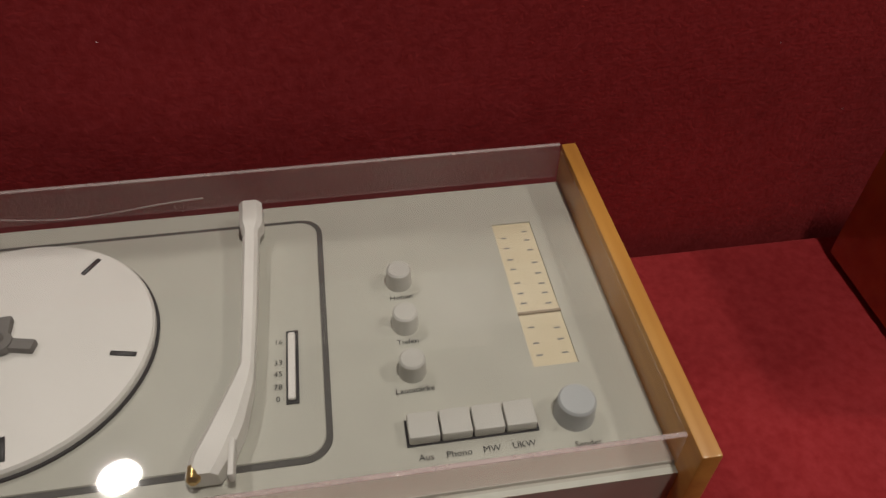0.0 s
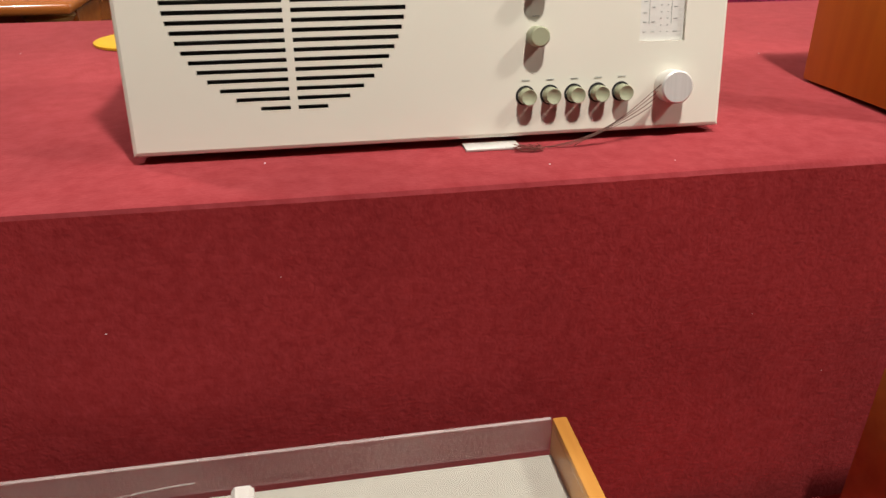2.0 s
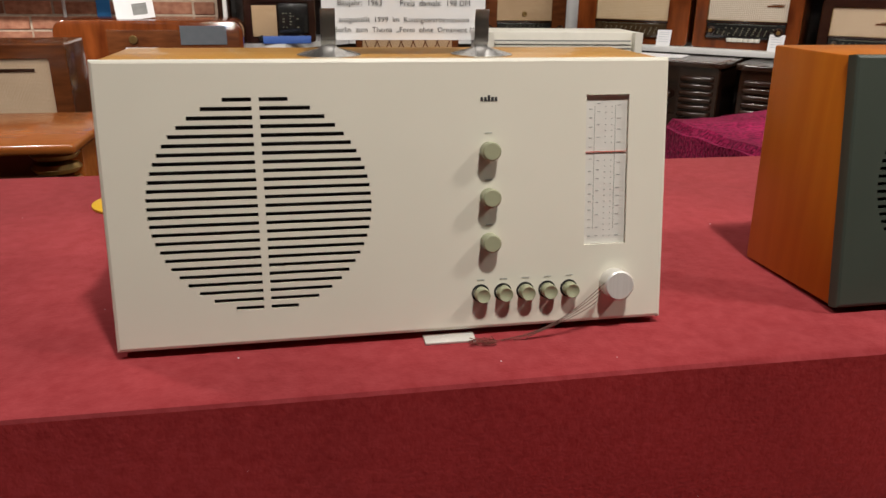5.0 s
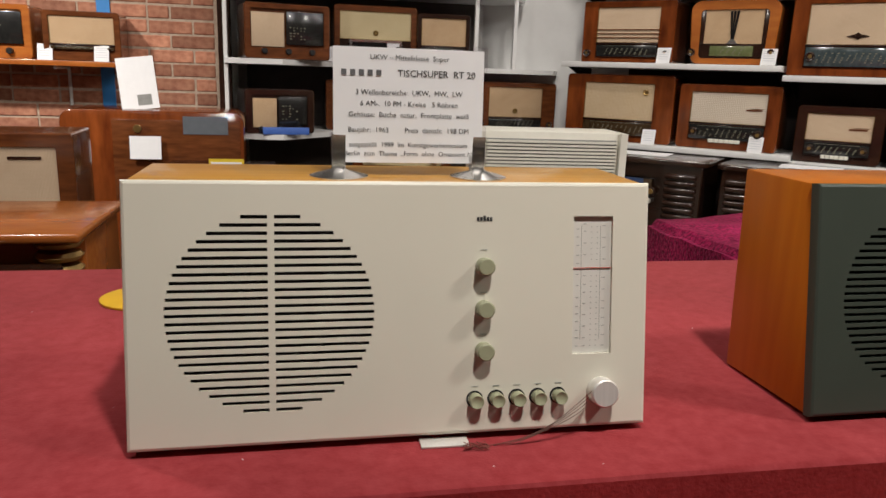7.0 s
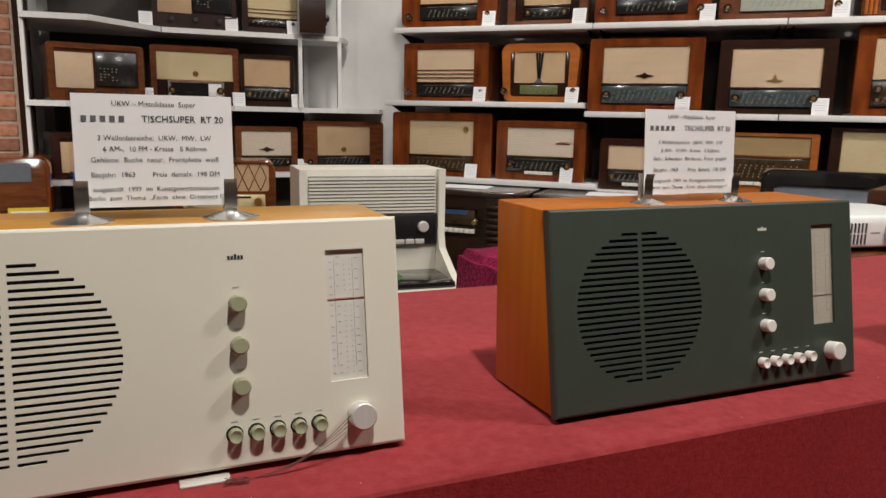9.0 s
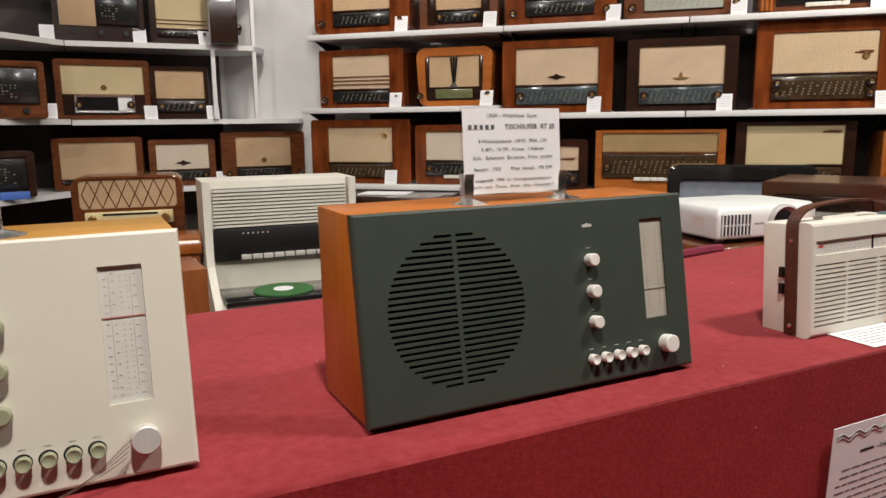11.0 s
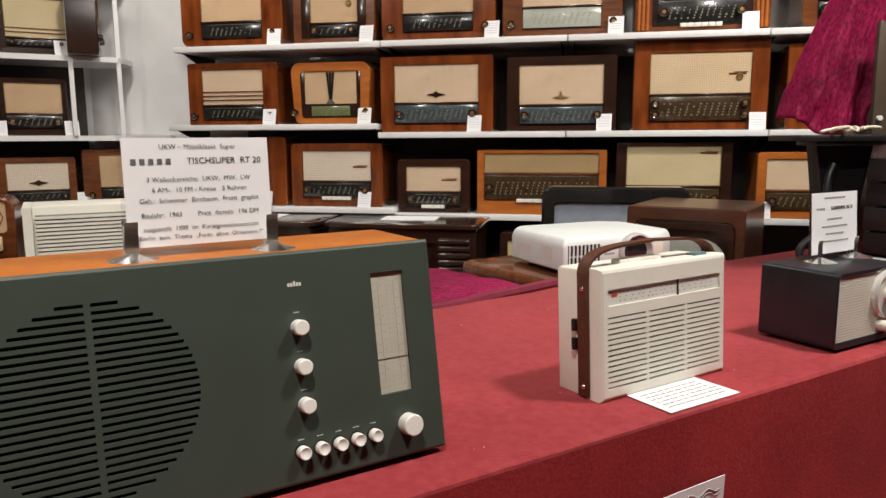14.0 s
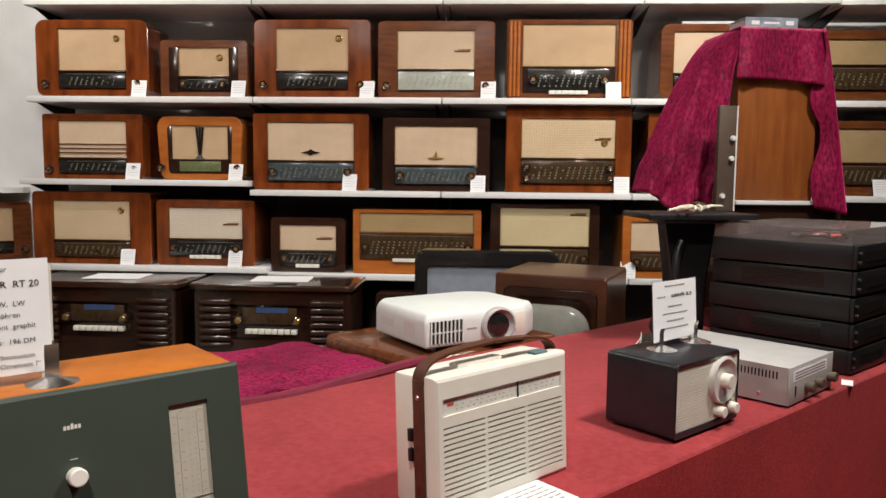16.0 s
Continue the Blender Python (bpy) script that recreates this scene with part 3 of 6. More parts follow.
part("tangle", tube(knot, 0.0004, 5), mat("red_thread", (0.2, 0.05, 0.04), (0.14, 0.04, 0.03), 0.9), t)
t = thing("metal_strip", pose(0.292, -0.008, TABLE), "narrow pale metal strip lying under the cream radio", "strip")
part("strip", boxed(-0.026, 0.022, -0.004, 0.014, 0.0005, 0.0030, 0.0008), ALU, t)
t = thing("yellow_disc", pose(-0.09, 0.50, TABLE), "round yellow disc lying on the cloth behind the cream radio", "disc")
part("disc", lathe([(0, 0.001), (0.06, 0.001), (0.06, 0.004), (0.052, 0.006), (0, 0.005)], Matrix(), 48), mat("yellow_plastic", (0.7, 0.42, 0.02), (0.62, 0.36, 0.02), 0.4), t)


# ---- record player under its clear lid ----
def record_player():
    t = thing("record_player", pose(0, 0, LOW), "grey radio record player with elm sides and clear acrylic lid", "record player")
    zt, zd = 0.66 - LOW, 0.626 - LOW
    x0, x1, y0, y1 = -0.262, 0.3165, -0.423, -0.137
    side = lambda a, b: boxed(a, b, y0, y1, 0.012, zt, 0.0015)
    part("side_panel", side(x1, x1 + 0.0125), OAKEDGE, t, "elm side panel")
    part("side_panel", side(x0 - 0.0125, x0), OAKEDGE, t, "elm side panel")
    body = boxed(x0, x1, y0 + 0.012, y1 - 0.004, 0.02, zd - 0.003)
    part("chassis", body, DECK, t, "grey painted steel case")
    px0, px1, py0, py1 = -0.25, 0.117, -0.374, -0.164
    deck = part("deck", pierced(x1 - x0, 0.262, [(0.250 - x0, 0.2805 - x0, -0.327 + 0.405, -0.189 + 0.405)], 0.002, 0.002, 0.004), DECK, t, "grey painted deck", Matrix.Translation((x0, -0.405, zd)) @ pose(0, 0, 0, -90))
    flat = Matrix(((1, 0, 0, 0), (0, 0, 1, 0), (0, -1, 0, 0), (0, 0, 0, 1)))
    part("groove", slab(rounded(px1 - px0 + 0.002, py1 - py0 + 0.002, 0.017, 6, (px0 + px1) / 2, (py0 + py1) / 2), -0.0007, 0.001), mat("dark_groove", (0.07, 0.068, 0.06), (0.09, 0.088, 0.08), 0.7), t, "", Matrix.Translation((0, 0, zd)) @ flat)
    pts = rounded(px1 - px0 - 0.006, py1 - py0 - 0.006, 0.014, 6, (px0 + px1) / 2, (py0 + py1) / 2)
    plate = part("turntable_plate", slab(pts, -0.002, 0.003, bevel=0.001), DECK, t, "", Matrix.Translation((0, 0, zd)) @ flat)
    c = (-0.0895, -0.2685)
    part("platter", lathe([(0.0945, 0.0), (0.0945, 0.006), (0.093, 0.008), (0, 0.008)], Matrix.Translation((*c, zd + 0.002)), 72), WHITEP, t, "round white platter")
    # black disc paints the shadow that rings the platter's edge
    part("platter_shadow_gap", lathe([(0.0962, 0.0005), (0.0962, 0.003), (0.0, 0.003)], Matrix.Translation((*c, zd + 0.001)), 72), INK, t)
    for a in (57, -12, -76, 125, 180, 236):
        m = Matrix.Translation((*c, zd + 0.0103)) @ pose(0, 0, 0, 0, 0, a)
        part("rubber_mark", boxed(0.071, 0.088, -0.0018, 0.0018, -0.0005, 0.0006, 0.0004), BLACKP, t, "", m)
    star = bmesh.new()
    for a in (95, -12, 215):
        m = Matrix.Translation((*c, zd + 0.0105)) @ pose(0, 0, 0, 0, 0, a)
        bmesh.ops.create_cube(star, size=1.0, matrix=m @ Matrix.Translation((0.011, 0, 0.0025)) @ Matrix.Diagonal((0.022, 0.008, 0.005, 1)))
    lathe([(0.008, 0), (0.008, 0.006), (0.004, 0.008), (0.003, 0.016), (0, 0.017)], Matrix.Translation((*c, zd + 0.0105)), 20, star)
    part("centre_star", star, mat("grey_rubber", (0.16, 0.15, 0.14), (0.2, 0.19, 0.17), 0.7), t, "three-armed grey record adapter")
    # tone arm: square shaft, bent head
    arm = bmesh.new()
    sect = [((0.064, -0.156), 0.0085, 0.0075, 0.024), ((0.065, -0.178), 0.0085, 0.0075, 0.024), ((0.065, -0.186), 0.0055, 0.006, 0.0245), ((0.066, -0.25), 0.005, 0.005, 0.0235), ((0.066, -0.305), 0.0045, 0.0045, 0.022), ((0.063, -0.32), 0.007, 0.0065, 0.021), ((0.055, -0.348), 0.0105, 0.0085, 0.02), ((0.047, -0.368), 0.0115, 0.0085, 0.019), ((0.043, -0.378), 0.009, 0.007, 0.018)]
    rows = []
    for (x, y), w, h, z in sect:
        rows.append([arm.verts.new((x + w * u, y, zd + z + h * v)) for u, v in ((-1, -1), (-1, 0.5), (-0.6, 1), (0.6, 1), (1, 0.5), (1, -1))])
    for p, q in zip(rows, rows[1:]):
        for i in range(6):
            arm.faces.new((p[i], p[(i + 1) % 6], q[(i + 1) % 6], q[i]))
    arm.faces.new(rows[0]), arm.faces.new(rows[-1])
    a = part("tone_arm", arm, WHITEP, t, "white plastic tone arm", Matrix.Translation((0.002, -0.004, -0.008)))
    part("arm_pivot", lathe([(0.007, 0), (0.007, 0.018), (0, 0.018)], Matrix.Translation((0.065, -0.165, zd + 0.002)), 16), WHITEP, t)
    part("finger_lift", boxed(0.060, 0.0635, -0.386, -0.362, zd + 0.010, zd + 0.019, 0.0012), WHITEP, t)
    part("stylus_holder", lathe([(0.004, 0), (0.004, 0.008), (0.002, 0.01), (0, 0.01)], Matrix.Translation((0.041, -0.376, zd + 0.014)) @ OUT, 12), BRASS, t, "yellowed stylus holder")
    part("speed_slot", boxed(0.0905, 0.0985, -0.334, -0.276, zd + 0.0015, zd + 0.0033), INK, t)
    part("speed_lever", boxed(0.0918, 0.0966, -0.332, -0.279, zd + 0.003, zd + 0.006, 0.001), WHITEP, t)
    flatw = lambda x, y: Matrix.Translation((x, y, zd + 0.0034))
    for s, y in (("16", -0.285), ("33", -0.302), ("45", -0.311), ("78", -0.321), ("0", -0.330)):
        words("speed_number", s, 0.0058, INK, t, flatw(0.0855, y))
    for y, s in ((-0.240, "H\u00f6hen"), (-0.280, "Tiefen"), (-0.319, "Lautst\u00e4rke")):
        part("control_knob", lathe([(0.0092, 0), (0.0085, 0.014), (0.0072, 0.0152), (0, 0.0152)], Matrix.Translation((0.171, y, zd)), 28), GREYKNOB, t)
        words("caption", s, 0.006, INK, t, Matrix.Translation((0.171, y - 0.0145, zd + 0.0006)))
    part("tuning_knob", lathe([(0.0128, 0), (0.0118, 0.015), (0.0105, 0.0165), (0, 0.0165)], Matrix.Translation((0.266, -0.365, zd)), 36), mat("pale_blue_knob", (0.46, 0.48, 0.48), (0.42, 0.44, 0.44), 0.4), t)
    words("caption", "Sender", 0.006, INK, t, Matrix.Translation((0.269, -0.3865, zd + 0.0006)))
    part("key_slot", boxed(0.161, 0.242, -0.3735, -0.355, zd + 0.0002, zd + 0.0009), INK, t)
    for i, s in enumerate(("Aus", "Phono", "MW", "UKW")):
        x = 0.1625 + i * 0.0197
        part("station_key", boxed(x, x + 0.0187, -0.373, -0.3555, zd + 0.001, zd + 0.0095, 0.0012), GREYKNOB, t)
        words("caption", s, 0.006, INK, t, Matrix.Translation((x + 0.009, -0.3815, zd + 0.0006)))
    part("dial", boxed(0.2495, 0.281, -0.3275, -0.1885, zd - 0.003, zd - 0.0012), SCALEW, t, "cream paper tuning scale")
    r = random.Random(8)
    mk = bmesh.new()
    for xx in (0.2565, 0.274):
        y = -0.318
        while y < -0.198:
            if abs(y + 0.281) > 0.006:
                box(mk, xx - 0.0022, xx + 0.0022, y, y + 0.0012, zd - 0.0012, zd - 0.0009)
            y += r.uniform(0.009, 0.014)
    part("scale_marks", mk, GREYINK, t)
    part("dial_bar", boxed(0.2497, 0.2808, -0.2822, -0.2805, zd - 0.001, zd + 0.0008), mat("dull_bronze", (0.35, 0.28, 0.2), (0.3, 0.24, 0.17), 0.5), t)
    lid = bmesh.new()
    a, b, c2, d = x0 + 0.001, x1 - 0.001, y0 + 0.016, y1 + 0.001
    box(lid, a, b, d - 0.003, d, zd + 0.001, zt - 0.001)
    box(lid, a, b, c2, c2 + 0.003, zd - 0.02, zt - 0.004)
    # the haze carries dust and the red cloth's reflection on the lid walls
    lo = part("lid", lid, glass("lid_acrylic", (0.94, 0.89, 0.88), 0.05, 0.09), t, "clear acrylic lid with faintly pink hazy walls")
    lo.visible_shadow = False
    top = part("lid_top", boxed(a, b, c2 + 0.003, d - 0.003, zt - 0.005, zt - 0.003), glass("lid_top_acrylic", (0.97, 0.965, 0.96), 0.03, 0.012), t, "clear acrylic lid top")
    top.visible_shadow = False
    # strong pale haze paints the highlight along the lid's rims
    rim = glass("lid_rim", (0.9, 0.86, 0.86), 0.05, 0.32)
    for yy0, yy1, zz in ((d - 0.003, d, zt - 0.0008), (c2, c2 + 0.003, zt - 0.0038)):
        e = part("lid_rim", boxed(a, b, yy0, yy1, zz, zz + 0.0012, 0.0004), rim, t, "bright rim of the lid, its highlight mixed in as haze")
        e.visible_shadow = False
    crack = tube([(-0.26 + 0.0125 * i, d - 0.0034, zd + 0.016 + 0.006 * math.sin(i * 0.33) - 0.0004 * i) for i in range(24)], 0.0007, 5)
    part("lid_crack", crack, rim, t, "fine curved crack in the lid")
    for x in (x0 + 0.03, x1 - 0.05):
        for y in (y0 + 0.03, y1 - 0.05):
            part("rubber_foot", lathe([(0.01, 0), (0.012, 0.02), (0, 0.021)], Matrix.Translation((x, y, 0)), 14), BLACKP, t)
    return t


record_player()

t = thing("wooden_radio_case", pose(0.628, -0.13, LOW, 0, 0, -1), "red-brown veneered wooden radio case on the low step", "radio")
part("case", boxed(0, 0.42, -0.20, 0, 0.006, 0.19, 0.004), WOODS["orange"], t)
for x in (0.03, 0.37):
    part("foot", boxed(x, x + 0.02, -0.17, -0.03, 0, 0.006), BLACKP, t)

# card hung on the cloth below the green radio
t = thing("info_card", pose(1.512, -0.0915, 0.733, 2, 0, 0), "white info card with a wavy rule pinned to the cloth", "card")
card = part("card", boxed(-0.105, 0.105, -0.0012, 0, -0.297, 0.01), PAPER, t)
wave = tube([(-0.095 + 0.19 * i / 60, -0.0016, -0.006 + 0.004 * math.sin(i * 0.52)) for i in range(61)], 0.0011, 5)
part("wavy_rule", wave, PALEINK, card)
wave = tube([(-0.095 + 0.19 * i / 60, -0.0016, -0.012 + 0.004 * math.sin(i * 0.52)) for i in range(61)], 0.0008, 5)
part("wavy_rule", wave, PALEINK, card)
part("barred_word", bars([(-0.035, -0.001, -0.043, -0.0385)], -0.0013, 0.0003), INK, card)
words("heading", "\u2013 Design", 0.0095, INK, card, Matrix.Translation((0.022, -0.0017, -0.0408)) @ UP, width=0.0002)
r = random.Random(5)
rows = []
for i in range(17):
    x, z = -0.088 + r.uniform(0, 0.02), -0.066 - i * 0.0125
    while x < 0.08 - (0.02 if i % 3 == 0 else 0):
        w = r.uniform(0.008, 0.024)
        rows.append((x, x + w, z - 0.0013, z + 0.0012))
        x += w + 0.004
part("printed_lines", bars(rows, -0.0013, 0.0003), DARKINK, card)


# ---- portable radio ----
def portable_radio():
    m = pose(1.464, 0.004, TABLE, -3, 0, 0.3)
    t = thing("portable_radio", m, "off-white plastic portable radio with brown leather strap", "radio")
    W, H, D = 0.275, 0.192, 0.094
    holes = [(0.014, 0.262, 0.138, 0.162)]
    for i in range(14):
        z = 0.018 + i * 0.0078
        holes += [(0.014 + k * 0.0843, 0.014 + k * 0.0843 + 0.0793, z, z + 0.0028) for k in range(3)]
    front = part("front_shell", pierced(W, H, holes, 0.003, 0.006, 0.03), OFFWHITE, t, "off-white ribbed front shell")
    part("back_shell", boxed(0.002, W - 0.002, 0.031, D, 0.0, H - 0.002, 0.006), OFFWHITE, t)
    part("shell_core", boxed(0.006, W - 0.006, 0.008, 0.034, 0.004, H - 0.004), OFFWHITE, t)
    # grey sheet behind the slots, coloured as the shade inside the grille
    part("grille_slot_shade", boxed(0.012, 0.266, 0.0032, 0.0045, 0.014, 0.131), mat("grille_shadow", (0.10, 0.095, 0.085), (0.13, 0.12, 0.11), 0.8), t)
    dial = part("dial", boxed(0.012, 0.264, 0.0032, 0.0045, 0.136, 0.164), SCALE, t, "pale tuning scale")
    r = random.Random(3)
    mk = [(0.024, 0.036, 0.150, 0.1545)]
    part("red_mark", bars(mk, 0.0031, 0.0002), REDINK, dial)
    mk = []
    for z in (0.143, 0.149, 0.1555):
        x = 0.04
        while x < 0.252:
            mk.append((x, x + 0.003, z, z + 0.0012))
            x += r.uniform(0.008, 0.016)
    part("scale_marks", bars(mk, 0.0031, 0.0002), GREYINK, dial)
    part("pointer", boxed(0.163, 0.1645, 0.001, 0.003, 0.1375, 0.1625), BLACKP, dial)
    leather = mat("brown_leather", (0.10, 0.034, 0.016), (0.065, 0.022, 0.012), 0.45, scale=(90, 90, 90), bump=0.3, bump_scale=300)
    part("strap_side", boxed(-0.004, 0.0, 0.022, 0.044, 0.004, H - 0.006, 0.001), leather, t, "leather strap down the side")
    part("strap_side", boxed(W, W + 0.004, 0.022, 0.044, 0.004, H - 0.006, 0.001), leather, t, "leather strap down the side")
    pts = curve((-0.002, 0, H - 0.01), (0.0, 0, H + 0.03), (0.06, 0, H + 0.026), (0.137, 0, H + 0.03), 12) + curve((0.137, 0, H + 0.03), (0.21, 0, H + 0.026), (W, 0, H + 0.03), (W + 0.002, 0, H - 0.01), 12)[1:]
    bm = bmesh.new()
    rows = []
    for i, p in enumerate(pts):
        dx, dz = pts[min(i + 1, len(pts) - 1)][0] - pts[max(i - 1, 0)][0], pts[min(i + 1, len(pts) - 1)][2] - pts[max(i - 1, 0)][2]
        k = math.hypot(dx, dz)
        nx, nz = -dz / k * 0.0018, dx / k * 0.0018
        rows.append([bm.verts.new((p[0] + s * nx, y, p[2] + s * nz)) for y, s in ((0.022, -1), (0.044, -1), (0.044, 1), (0.022, 1))])
    for p, q in zip(rows, rows[1:]):
        for i in range(4):
            bm.faces.new((p[i], p[(i + 1) % 4], q[(i + 1) % 4], q[i]))
    bm.faces.new(rows[0]), bm.faces.new(rows[-1])
    part("carrying_strap", bm, leather, t, "brown leather carrying strap")
    for z in (0.018, H - 0.03):
        part("rivet", lathe([(0.004, 0), (0.003, 0.0018), (0, 0.0022)], Matrix.Translation((-0.004, 0.033, z)) @ pose(0, 0, 0, 0, -90), 14), CHROME, t)
    for z in (0.07, 0.098):
        part("side_switch", boxed(-0.006, 0.001, 0.047, 0.055, z, z + 0.018, 0.001), BLACKP, t)
    part("top_plate", boxed(0.07, 0.16, 0.03, 0.05, H - 0.003, H + 0.006, 0.002), OFFWHITE, t)
    part("top_slider", boxed(0.215, 0.245, 0.012, 0.03, H - 0.003, H + 0.004, 0.002), mat("teal_plastic", (0.12, 0.2, 0.22), (0.1, 0.17, 0.19), 0.4), t)


portable_radio()
t = thing("paper_slip", pose(1.592, -0.034, TABLE + 0.001), "white printed paper slip lying before the portable radio", "paper")
sl = part("sheet", boxed(-0.075, 0.075, -0.041, 0.041, 0, 0.0006), PAPER, t)
r = random.Random(6)
bm = bmesh.new()
for i in range(6):
    x = -0.062
    while x < 0.055:
        w = r.uniform(0.006, 0.018)
        box(bm, x, x + w, 0.026 - i * 0.0105, 0.0285 - i * 0.0105, 0.0005, 0.0009)
        x += w + 0.003
part("printed_lines", bm, GREYINK, sl)


# ---- small valve radio with a lattice front ----
def small_radio():
    t = thing("small_valve_radio", pose(1.968, -0.043, TABLE, 0, 0, -1), "small blue-black table radio with cream lattice front", "radio")
    W, H, D = 0.216, 0.136, 0.148
    o = rounded(W, H, 0.008, 4, W / 2, 0.006 + H / 2)
    i = rounded(W - 0.010, H - 0.020, 0.003, 4, W / 2, 0.006 + H / 2 + 0.002)
    part("case", framed(o, i, D, 0.006, 0.002), NAVY, t, "blue-black plastic case")
    lat = bmesh.new()
    x0, x1, z0, z1 = 0.006, W - 0.006, 0.019, 0.138
    for k in range(37):
        x = x0 + (x1 - x0) * k / 36
        box(lat, x - 0.0011, x + 0.0011, 0.003, 0.006, z0, z1)
    for k in range(25):
        z = z0 + (z1 - z0) * k / 24
        box(lat, x0, x1, 0.0035, 0.006, z - 0.0009, z + 0.0009)
    part("lattice_backing", boxed(x0, x1, 0.007, 0.009, z0, z1), DARK, t)
    part("lattice", lat, OFFWHITE, t, "cream plastic lattice front")
    part("dial_ring", lathe([(0.045, 0), (0.045, 0.008), (0.041, 0.011), (0.036, 0.008), (0.034, 0.007), (0, 0.007)], Matrix.Translation((0.155, 0.004, 0.091)) @ OUT, 40), ALU, t, "silvery round tuning dial")
    part("dial_knob", knob(0.155, 0.091, 0.014, 0.02, 0), OFFWHITE, t)
    for x in (0.142, 0.186):
        part("control_knob", knob(x, 0.034, 0.0105, 0.02, 0.004), OFFWHITE, t)
    for x in (0.02, W - 0.03):
        for y in (0.02, D - 0.03):
            part("foot", boxed(x, x + 0.012, y, y + 0.012, 0, 0.0065), BLACKP, t)


small_radio()
stand_sign(pose(2.115, 0.05, TABLE + 0.142, 0, 0, -1), [("KLEINSUPER  SK 25", 0.086, 0.0085, 0.022, 0.0003), ("", 0.086, 0.028, -0.060, 0)] + [("", z, w, -w / 2, 0) for z, w in ((0.106, 0.07), (0.066, 0.05), (0.052, 0.085), (0.038, 0.06), (0.024, 0.09))], 0.148, 0.116, 0.118, "printed card on two chrome feet atop the small radio", "radio signs")

# ---- grey metal supply unit ----
t = thing("metal_supply_unit", pose(2.335, -0.076, TABLE, 0, 0, 2), "grey sheet-metal unit with vent slots and three knobs", "electronic unit")
holes = [(0.02 + k * 0.0075, 0.0235 + k * 0.0075, 0.052, 0.068) for k in range(18)]
part("case", boxed(0.002, 0.235, 0.002, 0.33, 0.006, 0.084, 0.002), GREYP, t, "grey painted metal case")
part("side_vent", pierced(0.33, 0.08, [(0.33 - b, 0.33 - a, c, d) for a, b, c, d in holes][::-1], 0.002, 0.001, 0.002), GREYP, t, "", Matrix.Translation((0, 0.332, 0.005)) @ pose(0, 0, 0, 0, 0, -90))
part("vent_dark", boxed(0.0012, 0.0018, 0.01, 0.18, 0.052, 0.076), DARK, t)
part("front_plate", boxed(0, 0.237, -0.002, 0.002, 0.005, 0.085, 0.001), GREYP, t)
part("caption_plate", boxed(0.02, 0.2, -0.0026, -0.0018, 0.052, 0.075), PAPER, t)
part("caption_lines", bars([(0.028, 0.19, z, z + 0.003) for z in (0.056, 0.062, 0.068)], -0.0025, 0.0003), GREYINK, t)
for x in (0.09, 0.14, 0.215):
    part("control_knob", knob(x, 0.032, 0.011, 0.018, -0.002), mat("brown_knob", (0.09, 0.07, 0.05), (0.12, 0.09, 0.07), 0.4), t)
part("switch", boxed(0.03, 0.034, -0.004, -0.001, 0.022, 0.042), BLACKP, t)
part("screw", lathe([(0.005, 0), (0.004, 0.002), (0, 0.0022)], Matrix.Translation((0, 0.06, 0.02)) @ pose(0, 0, 0, 0, -90), 12), CHROME, t)
for x in (0.02, 0.2):
    for y in (0.02, 0.3):
        part("foot", boxed(x, x + 0.014, y, y + 0.014, 0, 0.007), BLACKP, t)
t = thing("paper_tag", pose(2.63, -0.082, TABLE + 0.001, 0, 0, 20), "small white paper tag on the cloth", "paper")
part("tag", boxed(-0.012, 0.04, -0.012, 0.012, 0, 0.0012), PAPER, t)


# ---- stack of black audio units ----
def audio_unit(z, h, k):
    t = thing("black_audio_unit", pose(2.706 + 0.004 * (k % 2), -0.056, z, 0, 0, 0.8 * (k % 3 - 1)), "flat black audio unit in a stack on the cloth", "audio unit", "stacked audio units")
    part("case", boxed(0, 0.43, 0.006, 0.365, 0.004, h - 0.001, 0.003), BLACKP, t, "matt black metal case")
    part("front_plate", boxed(0.0, 0.43, -0.004, 0.006, 0.005, h - 0.002, 0.002), BLACKP, t)
    if k % 2:
        for i in range(9):
            part("side_slot", boxed(-0.0008, 0.0005, 0.07, 0.28, 0.016 + i * 0.0045, 0.018 + i * 0.0045), BLACKG, t)
    for zz in (0.02, 0.042):
        part("front_button", knob(0.012, zz, 0.005, 0.008, -0.004, seg=14), BLACKP, t)
    part("display", boxed(0.06, 0.2, -0.0052, -0.0035, 0.02, 0.045), BLACKG, t)
    for x in (0.03, 0.38):
        for y in (0.03, 0.32):
            part("foot", boxed(x, x + 0.02, y, y + 0.02, 0, 0.0045), BLACKP, t)


for k in range(5):
    audio_unit(TABLE + 0.0635 * k, 0.0635, k)
t = thing("turntable_lid", pose(2.70, -0.05, TABLE + 0.3177), "clear acrylic cover with red and black leads under it", "cover")
bm = bmesh.new()
box(bm, 0, 0.44, 0, 0.35, 0.036, 0.038)
box(bm, 0, 0.44, 0, 0.002, 0, 0.036), box(bm, 0, 0.44, 0.348, 0.35, 0, 0.036), box(bm, 0, 0.002, 0.002, 0.348, 0, 0.036), box(bm, 0.438, 0.44, 0.002, 0.348, 0, 0.036)
# haze mixed into the clear cover stands for its whitish reflections
c = part("cover", bm, glass("reflection_hazed_acrylic", (0.93, 0.93, 0.93), 0.04, 0.08), t)
c.visible_shadow = False
r = random.Random(11)
